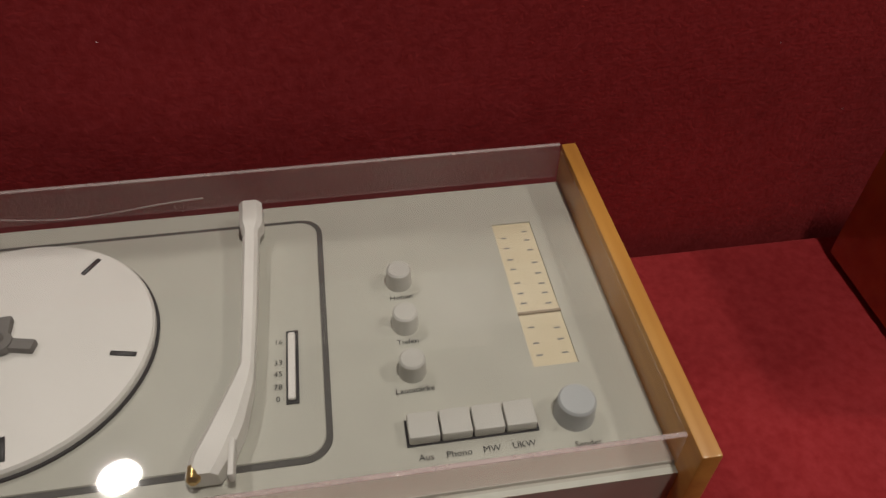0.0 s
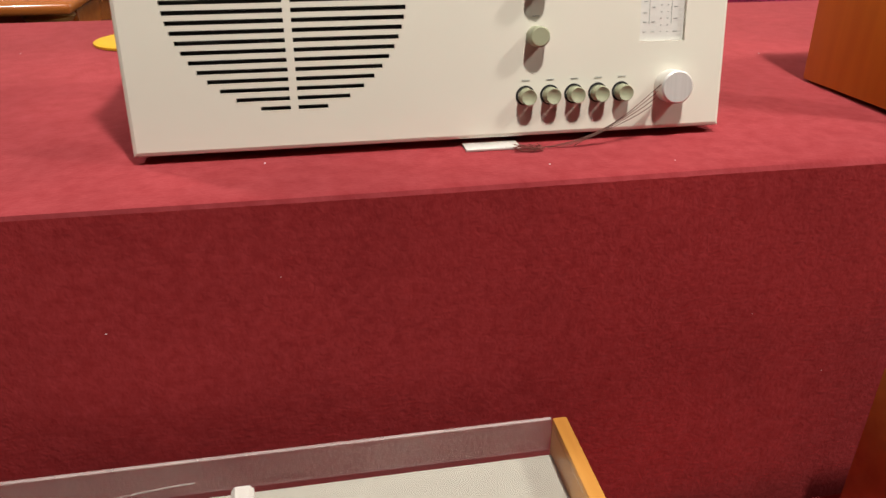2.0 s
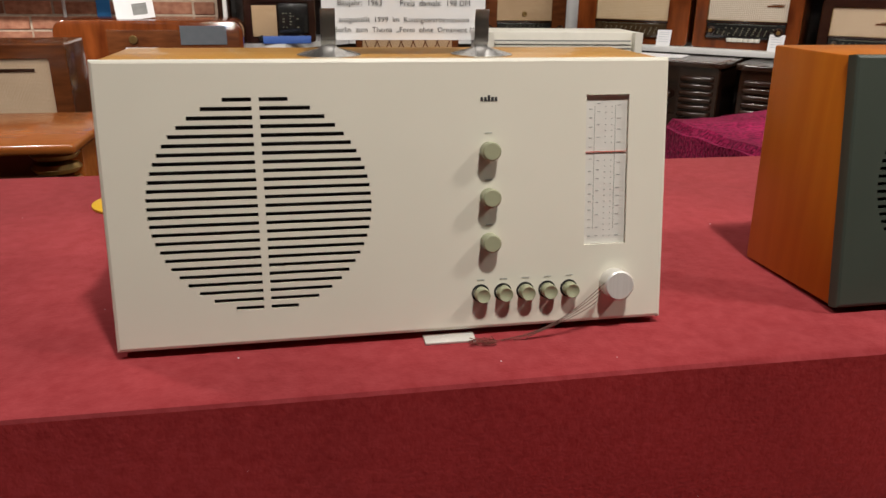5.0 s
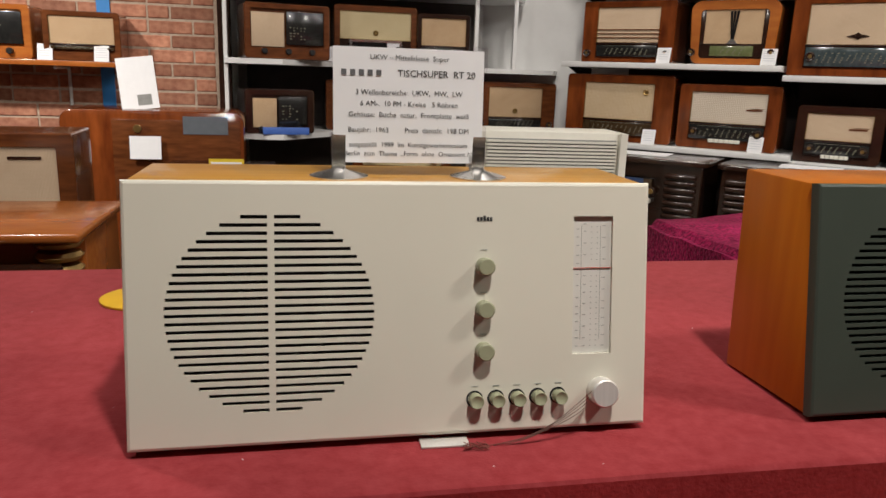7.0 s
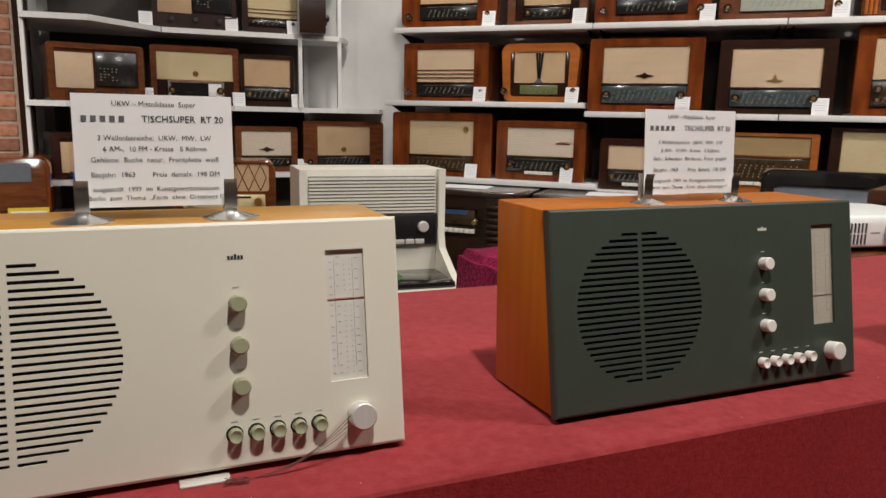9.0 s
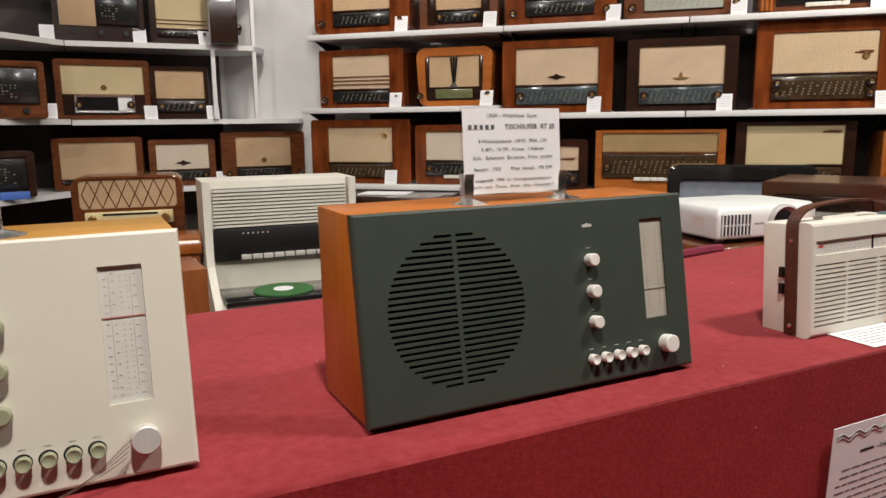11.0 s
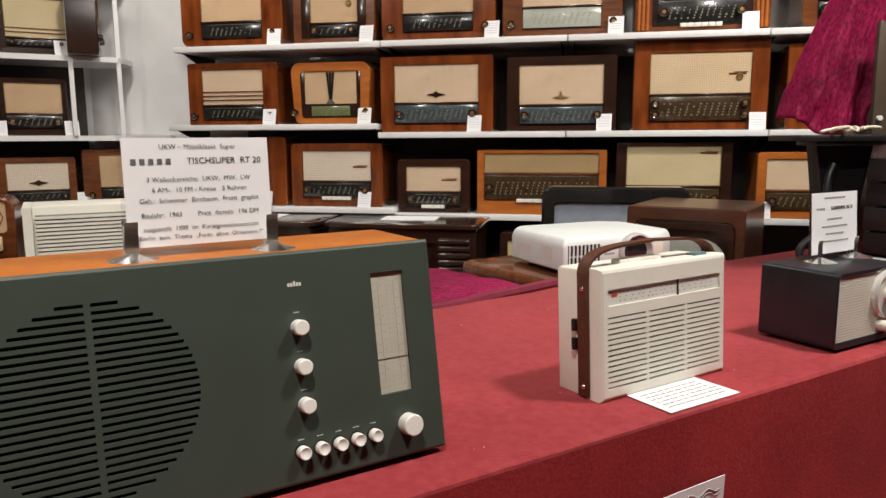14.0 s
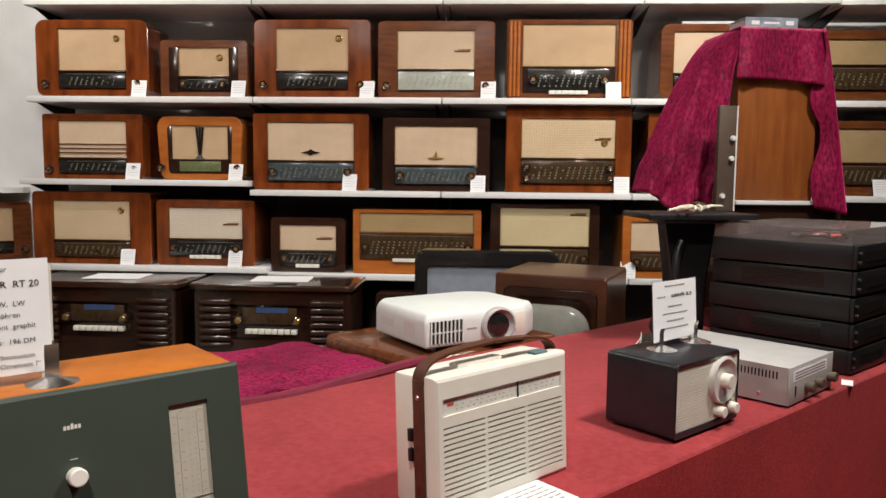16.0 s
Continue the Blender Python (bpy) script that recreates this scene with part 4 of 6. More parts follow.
for k in range(4):
    p = [(0.06 + 0.03 * k + 0.05 * math.sin(i * 0.7 + k) + 0.006 * i, 0.10 + 0.05 * math.cos(i * 0.6 + k * 2) + 0.02 * k, 0.006 + 0.004 * (i % 3)) for i in range(18)]
    part("lead", tube(p, 0.0022, 6), BLACKP, t)
for x, y in ((0.10, 0.09), (0.12, 0.14)):
    part("red_plug", tube([(x, y, 0.012), (x + 0.012, y - 0.01, 0.012), (x + 0.026, y - 0.016, 0.012)], 0.005, 8), REDINK, t)

# black monitor stand with coiled cable
t = thing("monitor_stand", pose(2.72, 0.395, TABLE, 0, 0, -38), "black monitor stand with a flat top plate", "stand")
part("base", lathe([(0.12, 0), (0.12, 0.008), (0.1, 0.016), (0, 0.018)], Matrix.Translation((0, 0, 0)), 40), BLACKP, t)
part("column", slab([(-0.048, 0.012), (0.048, 0.012), (0.054, 0.20), (0.075, 0.356), (-0.075, 0.356), (-0.054, 0.20)], -0.03, 0.035, bevel=0.008), BLACKP, t)
part("plate_bracket", boxed(-0.09, 0.09, -0.07, 0.07, 0.35, 0.363, 0.003), BLACKP, t)
part("top_plate", boxed(-0.15, 0.15, -0.12, 0.12, 0.362, 0.378, 0.004), BLACKP, t)
part("cable_loop", tube(curve((-0.03, -0.045, 0.30), (-0.075, -0.07, 0.22), (-0.02, -0.06, 0.14), (-0.085, -0.06, 0.10), 14) + curve((-0.085, -0.06, 0.10), (-0.14, -0.06, 0.06), (-0.10, -0.07, 0.025), (-0.02, -0.09, 0.028), 14)[1:], 0.0105, 10), BLACKP, t, "thick black cable")
t = thing("coiled_cable", pose(2.71, 0.395, TABLE + 0.378), "pale coiled cable lying on the black plate", "cable")
part("cable", tube([(-0.12 + 0.003 * i + 0.03 * math.sin(i * 0.55), -0.05 + 0.03 * math.cos(i * 0.5), 0.008 + 0.012 * abs(math.sin(i * 0.31))) for i in range(60)], 0.0042, 7), mat("cream_cable", (0.62, 0.58, 0.45), (0.56, 0.52, 0.4), 0.5), t)
t = thing("white_cables", pose(2.58, 0.38, TABLE), "loose white cables on the red cloth", "cable")
for k in range(2):
    part("cable", tube(curve((-0.14 - 0.02 * k, 0.0, 0.004), (-0.1, 0.02, 0.02 + 0.01 * k), (-0.05, 0.02, 0.02 + 0.012 * k), (0.0, 0.06, 0.03 + 0.012 * k), 16), 0.0013, 6), WHITEP, t)


# ---- loudspeaker case under a velvet cloth ----
CORNER = pose(2.975, 0.44, TABLE, 0, 0, -34)
t = thing("loudspeaker_plinth", CORNER, "dark brown box carrying the veneered loudspeaker", "plinth")
part("box", boxed(0.0, 0.42, 0.012, 0.26, 0, 0.396, 0.004), WOODS["dark"], t)
t = thing("veneered_loudspeaker", CORNER @ Matrix.Translation((0.046, 0, 0.396)), "teak-veneered loudspeaker case with a white bottom edge", "loudspeaker")
part("case", boxed(0.0, 0.262, 0, 0.22, 0.013, 0.53, 0.004), WOODS["teak"], t, "teak veneered case")
part("bottom_edge", boxed(0.008, 0.27, -0.006, 0.22, 0.0, 0.013, 0.001), SHELFW, t)
t = thing("drilled_board", pose(2.905, 0.375, TABLE + 0.3785, 0, 0, -34), "narrow dark brown board with white studs", "board")
part("board", boxed(-0.036, 0.018, 0, 0.018, 0, 0.31, 0.002), mat("brown_board", (0.075, 0.05, 0.035), (0.09, 0.06, 0.042), 0.5), t)
part("light_edge", boxed(0.018, 0.022, 0.0, 0.018, 0, 0.31), SHELFW, t)
for x, z in ((-0.02, 0.045), (0.004, 0.155), (0.006, 0.215)):
    part("stud", knob(x, z, 0.0075, 0.01, 0, seg=16), SHELFW, t)


def velvet_drape():
    """Velvet over the loudspeaker: a lip over the front, a wide fall to the west and a tail to the east."""
    t = thing("velvet_drape", CORNER, "crushed magenta velvet cloth draped over the loudspeaker", "cloth")
    bm = bmesh.new()

    def sheet(f, nu, nv):
        g = [[bm.verts.new(f(i / nu, j / nv)) for j in range(nv + 1)] for i in range(nu + 1)]
        for i in range(nu):
            for j in range(nv):
                bm.faces.new((g[i][j], g[i + 1][j], g[i + 1][j + 1], g[i][j + 1]))
    n = lambda a, b, s: noise.noise((a * 4, b * 3, s))
    mix = lambda a, b, k: a + (b - a) * k
    # top, and the lip that hangs over the front with its corner folds
    sheet(lambda u, v: (0.040 + 0.272 * u, 0.235 * (1 - v) - 0.010, 0.936 + 0.003 * n(u * 3, v, 1)), 30, 8)
    sheet(lambda u, v: (0.040 - 0.012 * v + (0.272 + 0.04 * v) * u, -0.010 - v * (0.010 + 0.014 * math.exp(-((u - 0.12) / 0.07) ** 2) + 0.018 * math.exp(-((u - 0.83) / 0.09) ** 2) + 0.004 * n(u * 4, v, 2)),
                        0.936 - v * (0.157 + 0.022 * u - 0.008 * math.sin(u * 3.1))), 56, 16)

    # the west fall leans far out and hangs in soft folds
    def fall(u, v):
        xo, xi = 0.040 - 0.275 * v ** 0.72 + 0.022 * v ** 3, 0.044 - 0.085 * v
        zo, zi = 0.936 - 0.52 * v ** 1.15 - 0.02 * math.sin(v * 3.1), 0.936 - 0.555 * v
        fold = 0.016 * v * math.sin(u * 15 + 2 * v) + 0.02 * v * n(u * 3, v * 2, 5)
        return (mix(xo, xi, u) + 0.006 * v * n(u * 5, v * 3, 7), mix(0.17, -0.012, u ** 0.8) - 0.05 * v * math.sin(3.1 * u) + fold, mix(zo, zi, u) + 0.02 * v * v * math.sin(u * 8 + 1))
    sheet(fall, 48, 44)

    # the east tail: a broad outer face and an inner fold turned to the front
    def tail(u, v):
        return (0.312 + 0.095 * v ** 0.9 - 0.004 * math.sin(u * 12) * v, mix(-0.022, 0.2, u) - 0.012 * v + 0.012 * v * math.sin(u * 14), 0.936 - (0.57 - 0.12 * u) * v)
    sheet(tail, 24, 34)
    sheet(lambda u, v: (0.312 + 0.095 * v ** 0.9 - u * (0.012 + 0.07 * max(0, math.sin(v * 5.4 - 0.6)) ** 2 * (v < 0.7) + 0.095 * max(0, math.sin((v - 0.52) * 4.2)) * (v > 0.52)),
                        -0.022 - 0.012 * v - 0.016 * math.sin(u * 5) * v, 0.936 - (0.57 - 0.02 * u) * v), 14, 40)
    bmesh.ops.remove_doubles(bm, verts=bm.verts, dist=0.0008)
    ob = part("cloth", bm, DRAPE, t)
    so = ob.modifiers.new("thickness", "SOLIDIFY")
    so.thickness = 0.003


velvet_drape()
t = thing("book", CORNER @ pose(0.075, 0.03, 0.942, 0, 0, -3), "pale blue-grey book lying on the velvet cloth", "book")
part("pages", boxed(0.004, 0.164, 0.004, 0.115, 0.004, 0.028), PAPER, t)
bm = boxed(0, 0.168, 0, 0.12, 0.028, 0.032)
box(bm, 0, 0.168, 0, 0.12, 0, 0.004), box(bm, 0, 0.168, 0, 0.004, 0.004, 0.028)
part("cover", bm, mat("grey_blue_cover", (0.16, 0.2, 0.24), (0.36, 0.42, 0.47), 0.3, scale=(30, 30, 60)), t)
part("spine_print", bars([(0.02, 0.045, 0.009, 0.021), (0.06, 0.11, 0.012, 0.018), (0.13, 0.155, 0.009, 0.022)], -0.0003, 0.0004), PAPER, t)


# ---- projector on a wooden case ----
COOLWHITE = mat("cool_white_plastic", (0.70, 0.735, 0.72), (0.66, 0.70, 0.69), 0.4)


def projector():
    m = pose(2.042, 0.735, 0.852, 0, 0, -8) @ Matrix.Diagonal((1.12, 1.12, 1.02, 1))
    t = thing("projector", m, "white office projector with grille and lens, on a wooden case", "projector")
    bm = bmesh.new()
    o = [(0, 0.0), (0.30, 0.0), (0.36, 0.04), (0.36, 0.24), (0.3, 0.285), (0.03, 0.285), (0, 0.25)]
    bot = [bm.verts.new((x, y, 0.014)) for x, y in o]
    mid = [bm.verts.new((x, y, 0.085)) for x, y in o]
    top = [bm.verts.new((0.18 + (x - 0.18) * 0.95, 0.14 + (y - 0.14) * 0.94, 0.105)) for x, y in o]
    for p, q in ((bot, mid), (mid, top)):
        for i in range(len(o)):
            bm.faces.new((p[i], p[(i + 1) % 7], q[(i + 1) % 7], q[i]))
    bm.faces.new(bot), bm.faces.new(top)
    bmesh.ops.bevel(bm, geom=list(bm.edges), offset=0.008, segments=3, profile=0.5, affect="EDGES")
    part("body", bm, COOLWHITE, t, "white plastic housing")
    part("vent_recess", boxed(0.012, 0.105, -0.0012, 0.002, 0.026, 0.084), DARK, t)
    bm = bmesh.new()
    for k in range(9):
        box(bm, 0.013 + k * 0.0112, 0.0165 + k * 0.0112, -0.004, 0.0, 0.026, 0.084)
    box(bm, 0.012, 0.106, -0.004, 0, 0.053, 0.056)
    part("vent_grille", bm, COOLWHITE, t)
    part("lens_ring", lathe([(0.05, 0), (0.05, 0.012), (0.044, 0.016), (0.038, 0.006), (0.03, 0.004), (0, 0.004)], Matrix.Translation((0.210, 0.002, 0.058)) @ OUT, 40), GREYP, t, "grey lens surround")
    part("lens", lathe([(0.034, 0.004), (0.03, 0.012), (0.018, 0.016), (0, 0.018)], Matrix.Translation((0.210, 0.002, 0.058)) @ OUT, 32), BLACKG, t, "dark glass lens")
    part("maker_mark", bars([(0.118 + 0.006 * j, 0.1225 + 0.006 * j, 0.053, 0.058) for j in range(5)], -0.0002, 0.0004), GREYINK, t)
    part("front_panel", boxed(0.268, 0.298, -0.0012, 0.002, 0.03, 0.088, 0.0008), OFFWHITE, t, "pale sensor panel beside the lens")
    part("side_label", boxed(-0.0006, 0.002, 0.05, 0.1, 0.035, 0.075), SCALE, t)
    part("side_label", boxed(-0.0006, 0.002, 0.15, 0.22, 0.045, 0.068), SCALE, t)
    for x, y in ((0.04, 0.04), (0.3, 0.06), (0.06, 0.24), (0.28, 0.24)):
        part("foot", lathe([(0.012, 0), (0.012, 0.016), (0, 0.016)], Matrix.Translation((x, y, 0)), 14), GREYP, t)


projector()
t = thing("wooden_case", pose(1.98, 0.70, 0, 0, 0, 0), "brown wooden case carrying the projector", "case")
part("case", boxed(0, 0.56, 0, 0.44, 0, 0.852, 0.02, 3), WOODS["walnut"], t)

# crushed velvet over the low table behind
t = thing("velvet_table_cover", pose(0, 0, 0), "low table covered in crushed magenta velvet", "table cover")
bm = bmesh.new()
nu, nv = 60, 26
g = []
for i in range(nu + 1):
    row = []
    for j in range(nv + 1):
        u, v = i / nu, j / nv
        x, y = 1.12 + 0.84 * u, 0.687 + 0.62 * v
        z = 0.822 + 0.03 * noise.noise((x * 3, y * 4, 0.4)) + 0.010 * noise.noise((x * 11, y * 11, 2.4)) + 0.05 * (1 - v) * max(0, u - 0.1) * (1.1 - u)
        edge = min(u, v, 1 - v) * 14
        row.append(bm.verts.new((x, y, z if edge > 0.5 else (0.3 if edge == 0 else z - 0.02))))
    g.append(row)
for i in range(nu):
    for j in range(nv):
        bm.faces.new((g[i][j], g[i + 1][j], g[i + 1][j + 1], g[i][j + 1]))
part("cover", bm, VELVET, t, "crushed magenta velvet")
part("low_table", boxed(1.16, 1.93, 0.74, 1.28, 0, 0.74), WOODS["dark"], t)
t = thing("velvet_hem", pose(0, 0, 0), "dark red velvet hem along the table's back edge", "cloth")
part("hem", tube([(1.15 + 0.85 * i / 30, 0.678 - 0.03 * math.sin(i * 0.104) + 0.004 * math.sin(i * 0.7), 0.852 + 0.006 * math.sin(i * 0.3)) for i in range(31)], 0.014, 8), mat("dark_velvet", (0.13, 0.006, 0.025), (0.18, 0.01, 0.035), 0.8, sheen=0.03), t)


# ---- shelves ----
def bracketed_shelf(m, x0, x1, depth, z, label="white metal shelf board on dark brackets"):
    t = thing("shelf_board", m, label, "shelf", "shelf boards")
    part("board", boxed(x0, x1, 0.0, depth, z - 0.03, z, 0.002), SHELFW, t, "white painted board")
    for x in (x0 + 0.03, x1 - 0.03):
        bm = bmesh.new()
        v = [[bm.verts.new((x + k, y, zz)) for y, zz in ((0.04, z - 0.03), (depth, z - 0.03), (depth, z - 0.12), (depth - 0.05, z - 0.12))] for k in (-0.002, 0.002)]
        for i in range(4):
            bm.faces.new((v[0][i], v[0][(i + 1) % 4], v[1][(i + 1) % 4], v[1][i]))
        bm.faces.new(v[0]), bm.faces.new(v[1][::-1])
        part("bracket", bm, BLACKP, t)
    return t


for x0, x1, z in ((-1.215, -0.008, 1.303), (0.0, 0.977, 1.257), (0.983, 1.932, 1.257), (1.938, 2.9, 1.257), (2.906, 3.9, 1.257),
                  (-1.16, 0.017, 1.726), (0.023, 0.977, 1.726), (0.983, 1.915, 1.726), (1.92, 2.895, 1.726), (2.9, 3.9, 1.72),
                  (-1.16, 0.017, 2.212), (0.023, 0.977, 2.212), (0.983, 1.96, 2.212), (1.966, 2.895, 2.212), (2.9, 3.9, 2.205),
                  (-1.24, 0.085, 0.855), (0.03, 0.977, 0.828), (0.983, 1.932, 0.828), (1.938, 2.9, 0.828)):
    bracketed_shelf(SHELF @ Matrix.Translation((0, 0 if z != 0.828 else 0.012, 0)), x0, x1, 0.40, z)


def valve_radio(m, w, h, wood="red", r=0.02, mx=0.12, top=0.1, split=0.42, low=0.1, cloth="tan", dial="black", knobs="inside", emblem="", keys=False, rails=0, depth=0.26,
                label="", dark_columns=False, arch=False, dial_inset=0.0, base=None, foot=0.0, group="shelved valve radios", side=False):
    """A wooden valve radio: cabinet, speaker cloth over a glass dial, knobs, emblem and keys. split: the dial's top as a share of the height."""
    t = thing("valve_radio", m, label or f"polished {wood} wooden valve radio with {cloth} speaker cloth", "radio", group)
    cz = h / 2
    outer = rounded(w, h, r, 7, 0, cz)
    x0, x1, z0, z1 = -w / 2 + mx * w, w / 2 - mx * w, low * h, h - top * h
    if arch:
        outer = [(x * (0.92 + 0.09 * z / h), z + 0.03 * (z / h) ** 2 * (1 - (2 * x / w) ** 2)) for x, z in outer]
    inner = rounded(x1 - x0, z1 - z0, 0.008 if not arch else 0.02, 7, 0, (z0 + z1) / 2)
    if arch:
        inner = [(x * (0.96 + 0.05 * z / h), z + 0.022 * (z / h) ** 2 * (1 - (2 * x / w) ** 2)) for x, z in inner]
    part("cabinet", framed(outer, inner, depth, 0.016, 0.005), WOODS[wood], t, "polished veneered cabinet")
    zs = z0 + split * (z1 - z0)
    if dark_columns:
        for s in (-1, 1):
            a = sorted((s * (x1 - x0) / 2, s * ((x1 - x0) / 2 + mx * w * 0.5)))
            part("dark_column", boxed(a[0], a[1], -0.004, 0.004, z0, z1, 0.002), WOODS["dark"], t)
    if side:  # cloth on one half, dial on the other
        xm = (x0 + x1) / 2 - 0.02
        part("speaker_cloth", boxed(x0 + 0.004, xm, 0.004, 0.012, z0 + 0.02 * h, z1 - 0.02, 0.002), CLOTHS[cloth], t, "woven speaker cloth")
        part("dial_glass", boxed(xm + 0.01, x1 - 0.004, 0.0, 0.012, z0 + 0.02, z1 - 0.01, 0.003), DIALS[dial], t, "dark glass dial")
        rr = random.Random(int(w * 1000))
        part("dial_print", bars([(xm + 0.03 + 0.02 * i, xm + 0.035 + 0.02 * i + rr.uniform(0, 0.008), z0 + 0.05 + 0.015 * j, z0 + 0.055 + 0.015 * j) for i in range(5) for j in range(6) if rr.random() < 0.6 and xm + 0.05 + 0.02 * i < x1 - 0.01], -0.0002, 0.0004), DIALINK, t)
        for x in (-w * 0.28, 0, w * 0.28):
            part("control_knob", knob(x, z0 * 0.5 + 0.012, 0.016, 0.025, 0.0, seg=20), BLACKP, t)
        return t
    part("speaker_cloth", boxed(x0 + 0.0005, x1 - 0.0005, 0.009, 0.0155, zs + 0.004, z1 + (0.014 if arch else -0.0005)), CLOTHS[cloth], t, "woven speaker cloth")
    if not arch:
        e = 0.0035
        trim = bmesh.new()
        box(trim, x0, x0 + e, 0.006, 0.012, zs + 0.004, z1), box(trim, x1 - e, x1, 0.006, 0.012, zs + 0.004, z1)
        box(trim, x0 + e, x1 - e, 0.006, 0.012, z1 - e, z1), box(trim, x0 + e, x1 - e, 0.006, 0.012, zs + 0.004, zs + 0.004 + e)
        part("cloth_trim", trim, GILT, t, "narrow gilt trim round the cloth")
    if not dial_inset:
        part("rail", boxed(x0 - 0.001, x1 + 0.001, -0.003, 0.014, zs - 0.005, zs + 0.005, 0.002), WOODS["dark" if wood != "orange" else "walnut"], t)
    xi = dial_inset * (x1 - x0)
    if dial_inset:
        part("dial_board", boxed(x0, x1, 0.004, 0.014, z0, zs + 0.004), WOODS["dark"], t)
    d0, d1 = z0 + 0.012, zs - 0.008
    part("dial_glass", boxed(x0 + xi + 0.004, x1 - xi - 0.004, 0.0, 0.012, d0, d1, 0.002), DIALS[dial], t, "printed glass tuning dial")
    rr = random.Random(int(w * 997 + h * 313))
    rows, xa, xb = [], x0 + xi + 0.055, x1 - xi - 0.055
    n = max(4, int((xb - xa) / 0.026))
    for i in range(n):
        for j in range(5):
            x, z = xa + (xb - xa - 0.02) * i / (n - 1) + 0.0034 * j, d0 + (d1 - d0) * (0.20 + 0.115 * j)
            if rr.random() < 0.86:
                rows.append((x, x + rr.uniform(0.005, 0.010), z, z + (d1 - d0) * 0.06))
    rows.append((xa - 0.01, xb + 0.01, d1 - 0.006, d1 - 0.0045))
    part("dial_print", bars(rows, -0.0002, 0.0004), DIALINK if dial != "pale" else GREYINK, t)
    if knobs == "inside":
        kx, kz, kr = (x1 - xi - 0.03, (d0 + d1) / 2, min(0.022, (d1 - d0) * 0.33))
        spots = [(-kx, kz), (kx, kz)]
    elif knobs == "four":
        kx, kr = x1 - xi - 0.028, (d1 - d0) * 0.17
        spots = [(s * kx, d0 + (d1 - d0) * q) for s in (-1, 1) for q in (0.25, 0.72)]
    elif knobs == "columns":
        spots, kr = [(-w / 2 + mx * w * 0.45, z0 + 0.03), (w / 2 - mx * w * 0.45, z0 + 0.03)], 0.02
    else:
        spots, kr = [], 0
    for x, z in spots:
        part("control_knob", lathe([(kr, 0), (kr, 0.018), (kr * 0.8, 0.024), (kr * 0.5, 0.022), (0, 0.022)], Matrix.Translation((x, 0.0, z)) @ OUT, 22), WOODS["dark"] if knobs != "brass" else BRASS, t)
        part("knob_ring", lathe([(kr * 0.45, 0.0225), (kr * 0.42, 0.0245), (0, 0.025)], Matrix.Translation((x, 0.0, z)) @ OUT, 18), GILT, t, "dull brass knob cap")
    if keys:
        n = 6
        kw = (x1 - x0) * 0.42
        for i in range(n):
            a = -kw / 2 + i * kw / n
            part("piano_key", boxed(a, a + kw / n - 0.002, -0.012, 0.006, z0 - 0.004, z0 + 0.014, 0.002), OFFWHITE, t)
    ex, ez = {"tr": (x1 - 0.05, z1 - 0.05), "mid": (0, zs + 0.045), "r": (x1 - 0.055, (zs + z1) / 2 - 0.02)}.get(emblem[:2].strip("-") if emblem[:3] != "mid" else "mid", (0, 0))
    if "badge" in emblem:
        part("emblem", lathe([(0.017, 0), (0.017, 0.004), (0.013, 0.007), (0.008, 0.003), (0, 0.004)], Matrix.Translation((ex, 0.009, ez)) @ OUT, 20), GILT, t, "round brass emblem")
    if "wing" in emblem:
        part("emblem", slab([(ex - 0.05, ez), (ex - 0.015, ez + 0.008), (ex, ez + 0.018), (ex + 0.015, ez + 0.008), (ex + 0.05, ez), (ex + 0.015, ez - 0.007), (ex, ez - 0.016), (ex - 0.015, ez - 0.007)], 0.003, 0.009), WOODS["dark"], t, "winged emblem")
    if "boat" in emblem:
        part("emblem", slab([(ex - 0.04, ez - 0.004), (ex - 0.01, ez), (ex, ez + 0.03), (ex + 0.01, ez), (ex + 0.04, ez - 0.004), (ex + 0.02, ez - 0.012), (ex - 0.02, ez - 0.012)], 0.003, 0.009), BRASS, t, "brass emblem")
    if "script" in emblem:
        part("emblem", bars([(ex - 0.05, ex + 0.03, ez + 0.012, ez + 0.019), (ex - 0.03, ex + 0.035, ez + 0.022, ez + 0.025)], 0.009, 0.003), WOODS["walnut"], t, "script-like bar emblem")
    for i in range(rails):
        part("trim_bar", boxed(x0, x1, 0.003, 0.01, zs + 0.03 + i * 0.022, zs + 0.034 + i * 0.022), WOODS["walnut"], t)
    if base:
        part("base_board", boxed(-w / 2 - 0.004, w / 2 + 0.004, -0.012, depth, 0.0, z0 - 0.006, 0.004), WOODS[base], t)
    return t


def on_shelf(u0, u1, z, h, y=0.05, **k):
    return valve_radio(SHELF @ Matrix.Translation(((u0 + u1) / 2, y, z)), u1 - u0, h, **k)


# upper row
Z3, Z2A, Z2B, Z1A, Z1B = 1.727, 1.304, 1.258, 0.856, 0.829
on_shelf(-1.134, -0.537, Z3, 0.392, wood="red", r=0.05, mx=0.2, top=0.11, split=0.30, low=0.09, cloth="tan", knobs="columns", emblem="tr-badge", label="rounded mahogany valve radio with tan cloth and black dial")
on_shelf(-0.476, -0.019, Z3, 0.29, wood="walnut", mx=0.21, top=0.13, split=0.34, low=0.09, cloth="tan", knobs="inside", emblem="tr-badge", dark_columns=True, label="small walnut valve radio with dark columns beside the cloth")
on_shelf(0.015, 0.615, Z3, 0.392, wood="red", r=0.03, mx=0.19, top=0.11, split=0.31, low=0.09, cloth="tan", dial="black", knobs="columns", emblem="tr-badge", label="red-brown valve radio with tall cloth and blue-black dial")
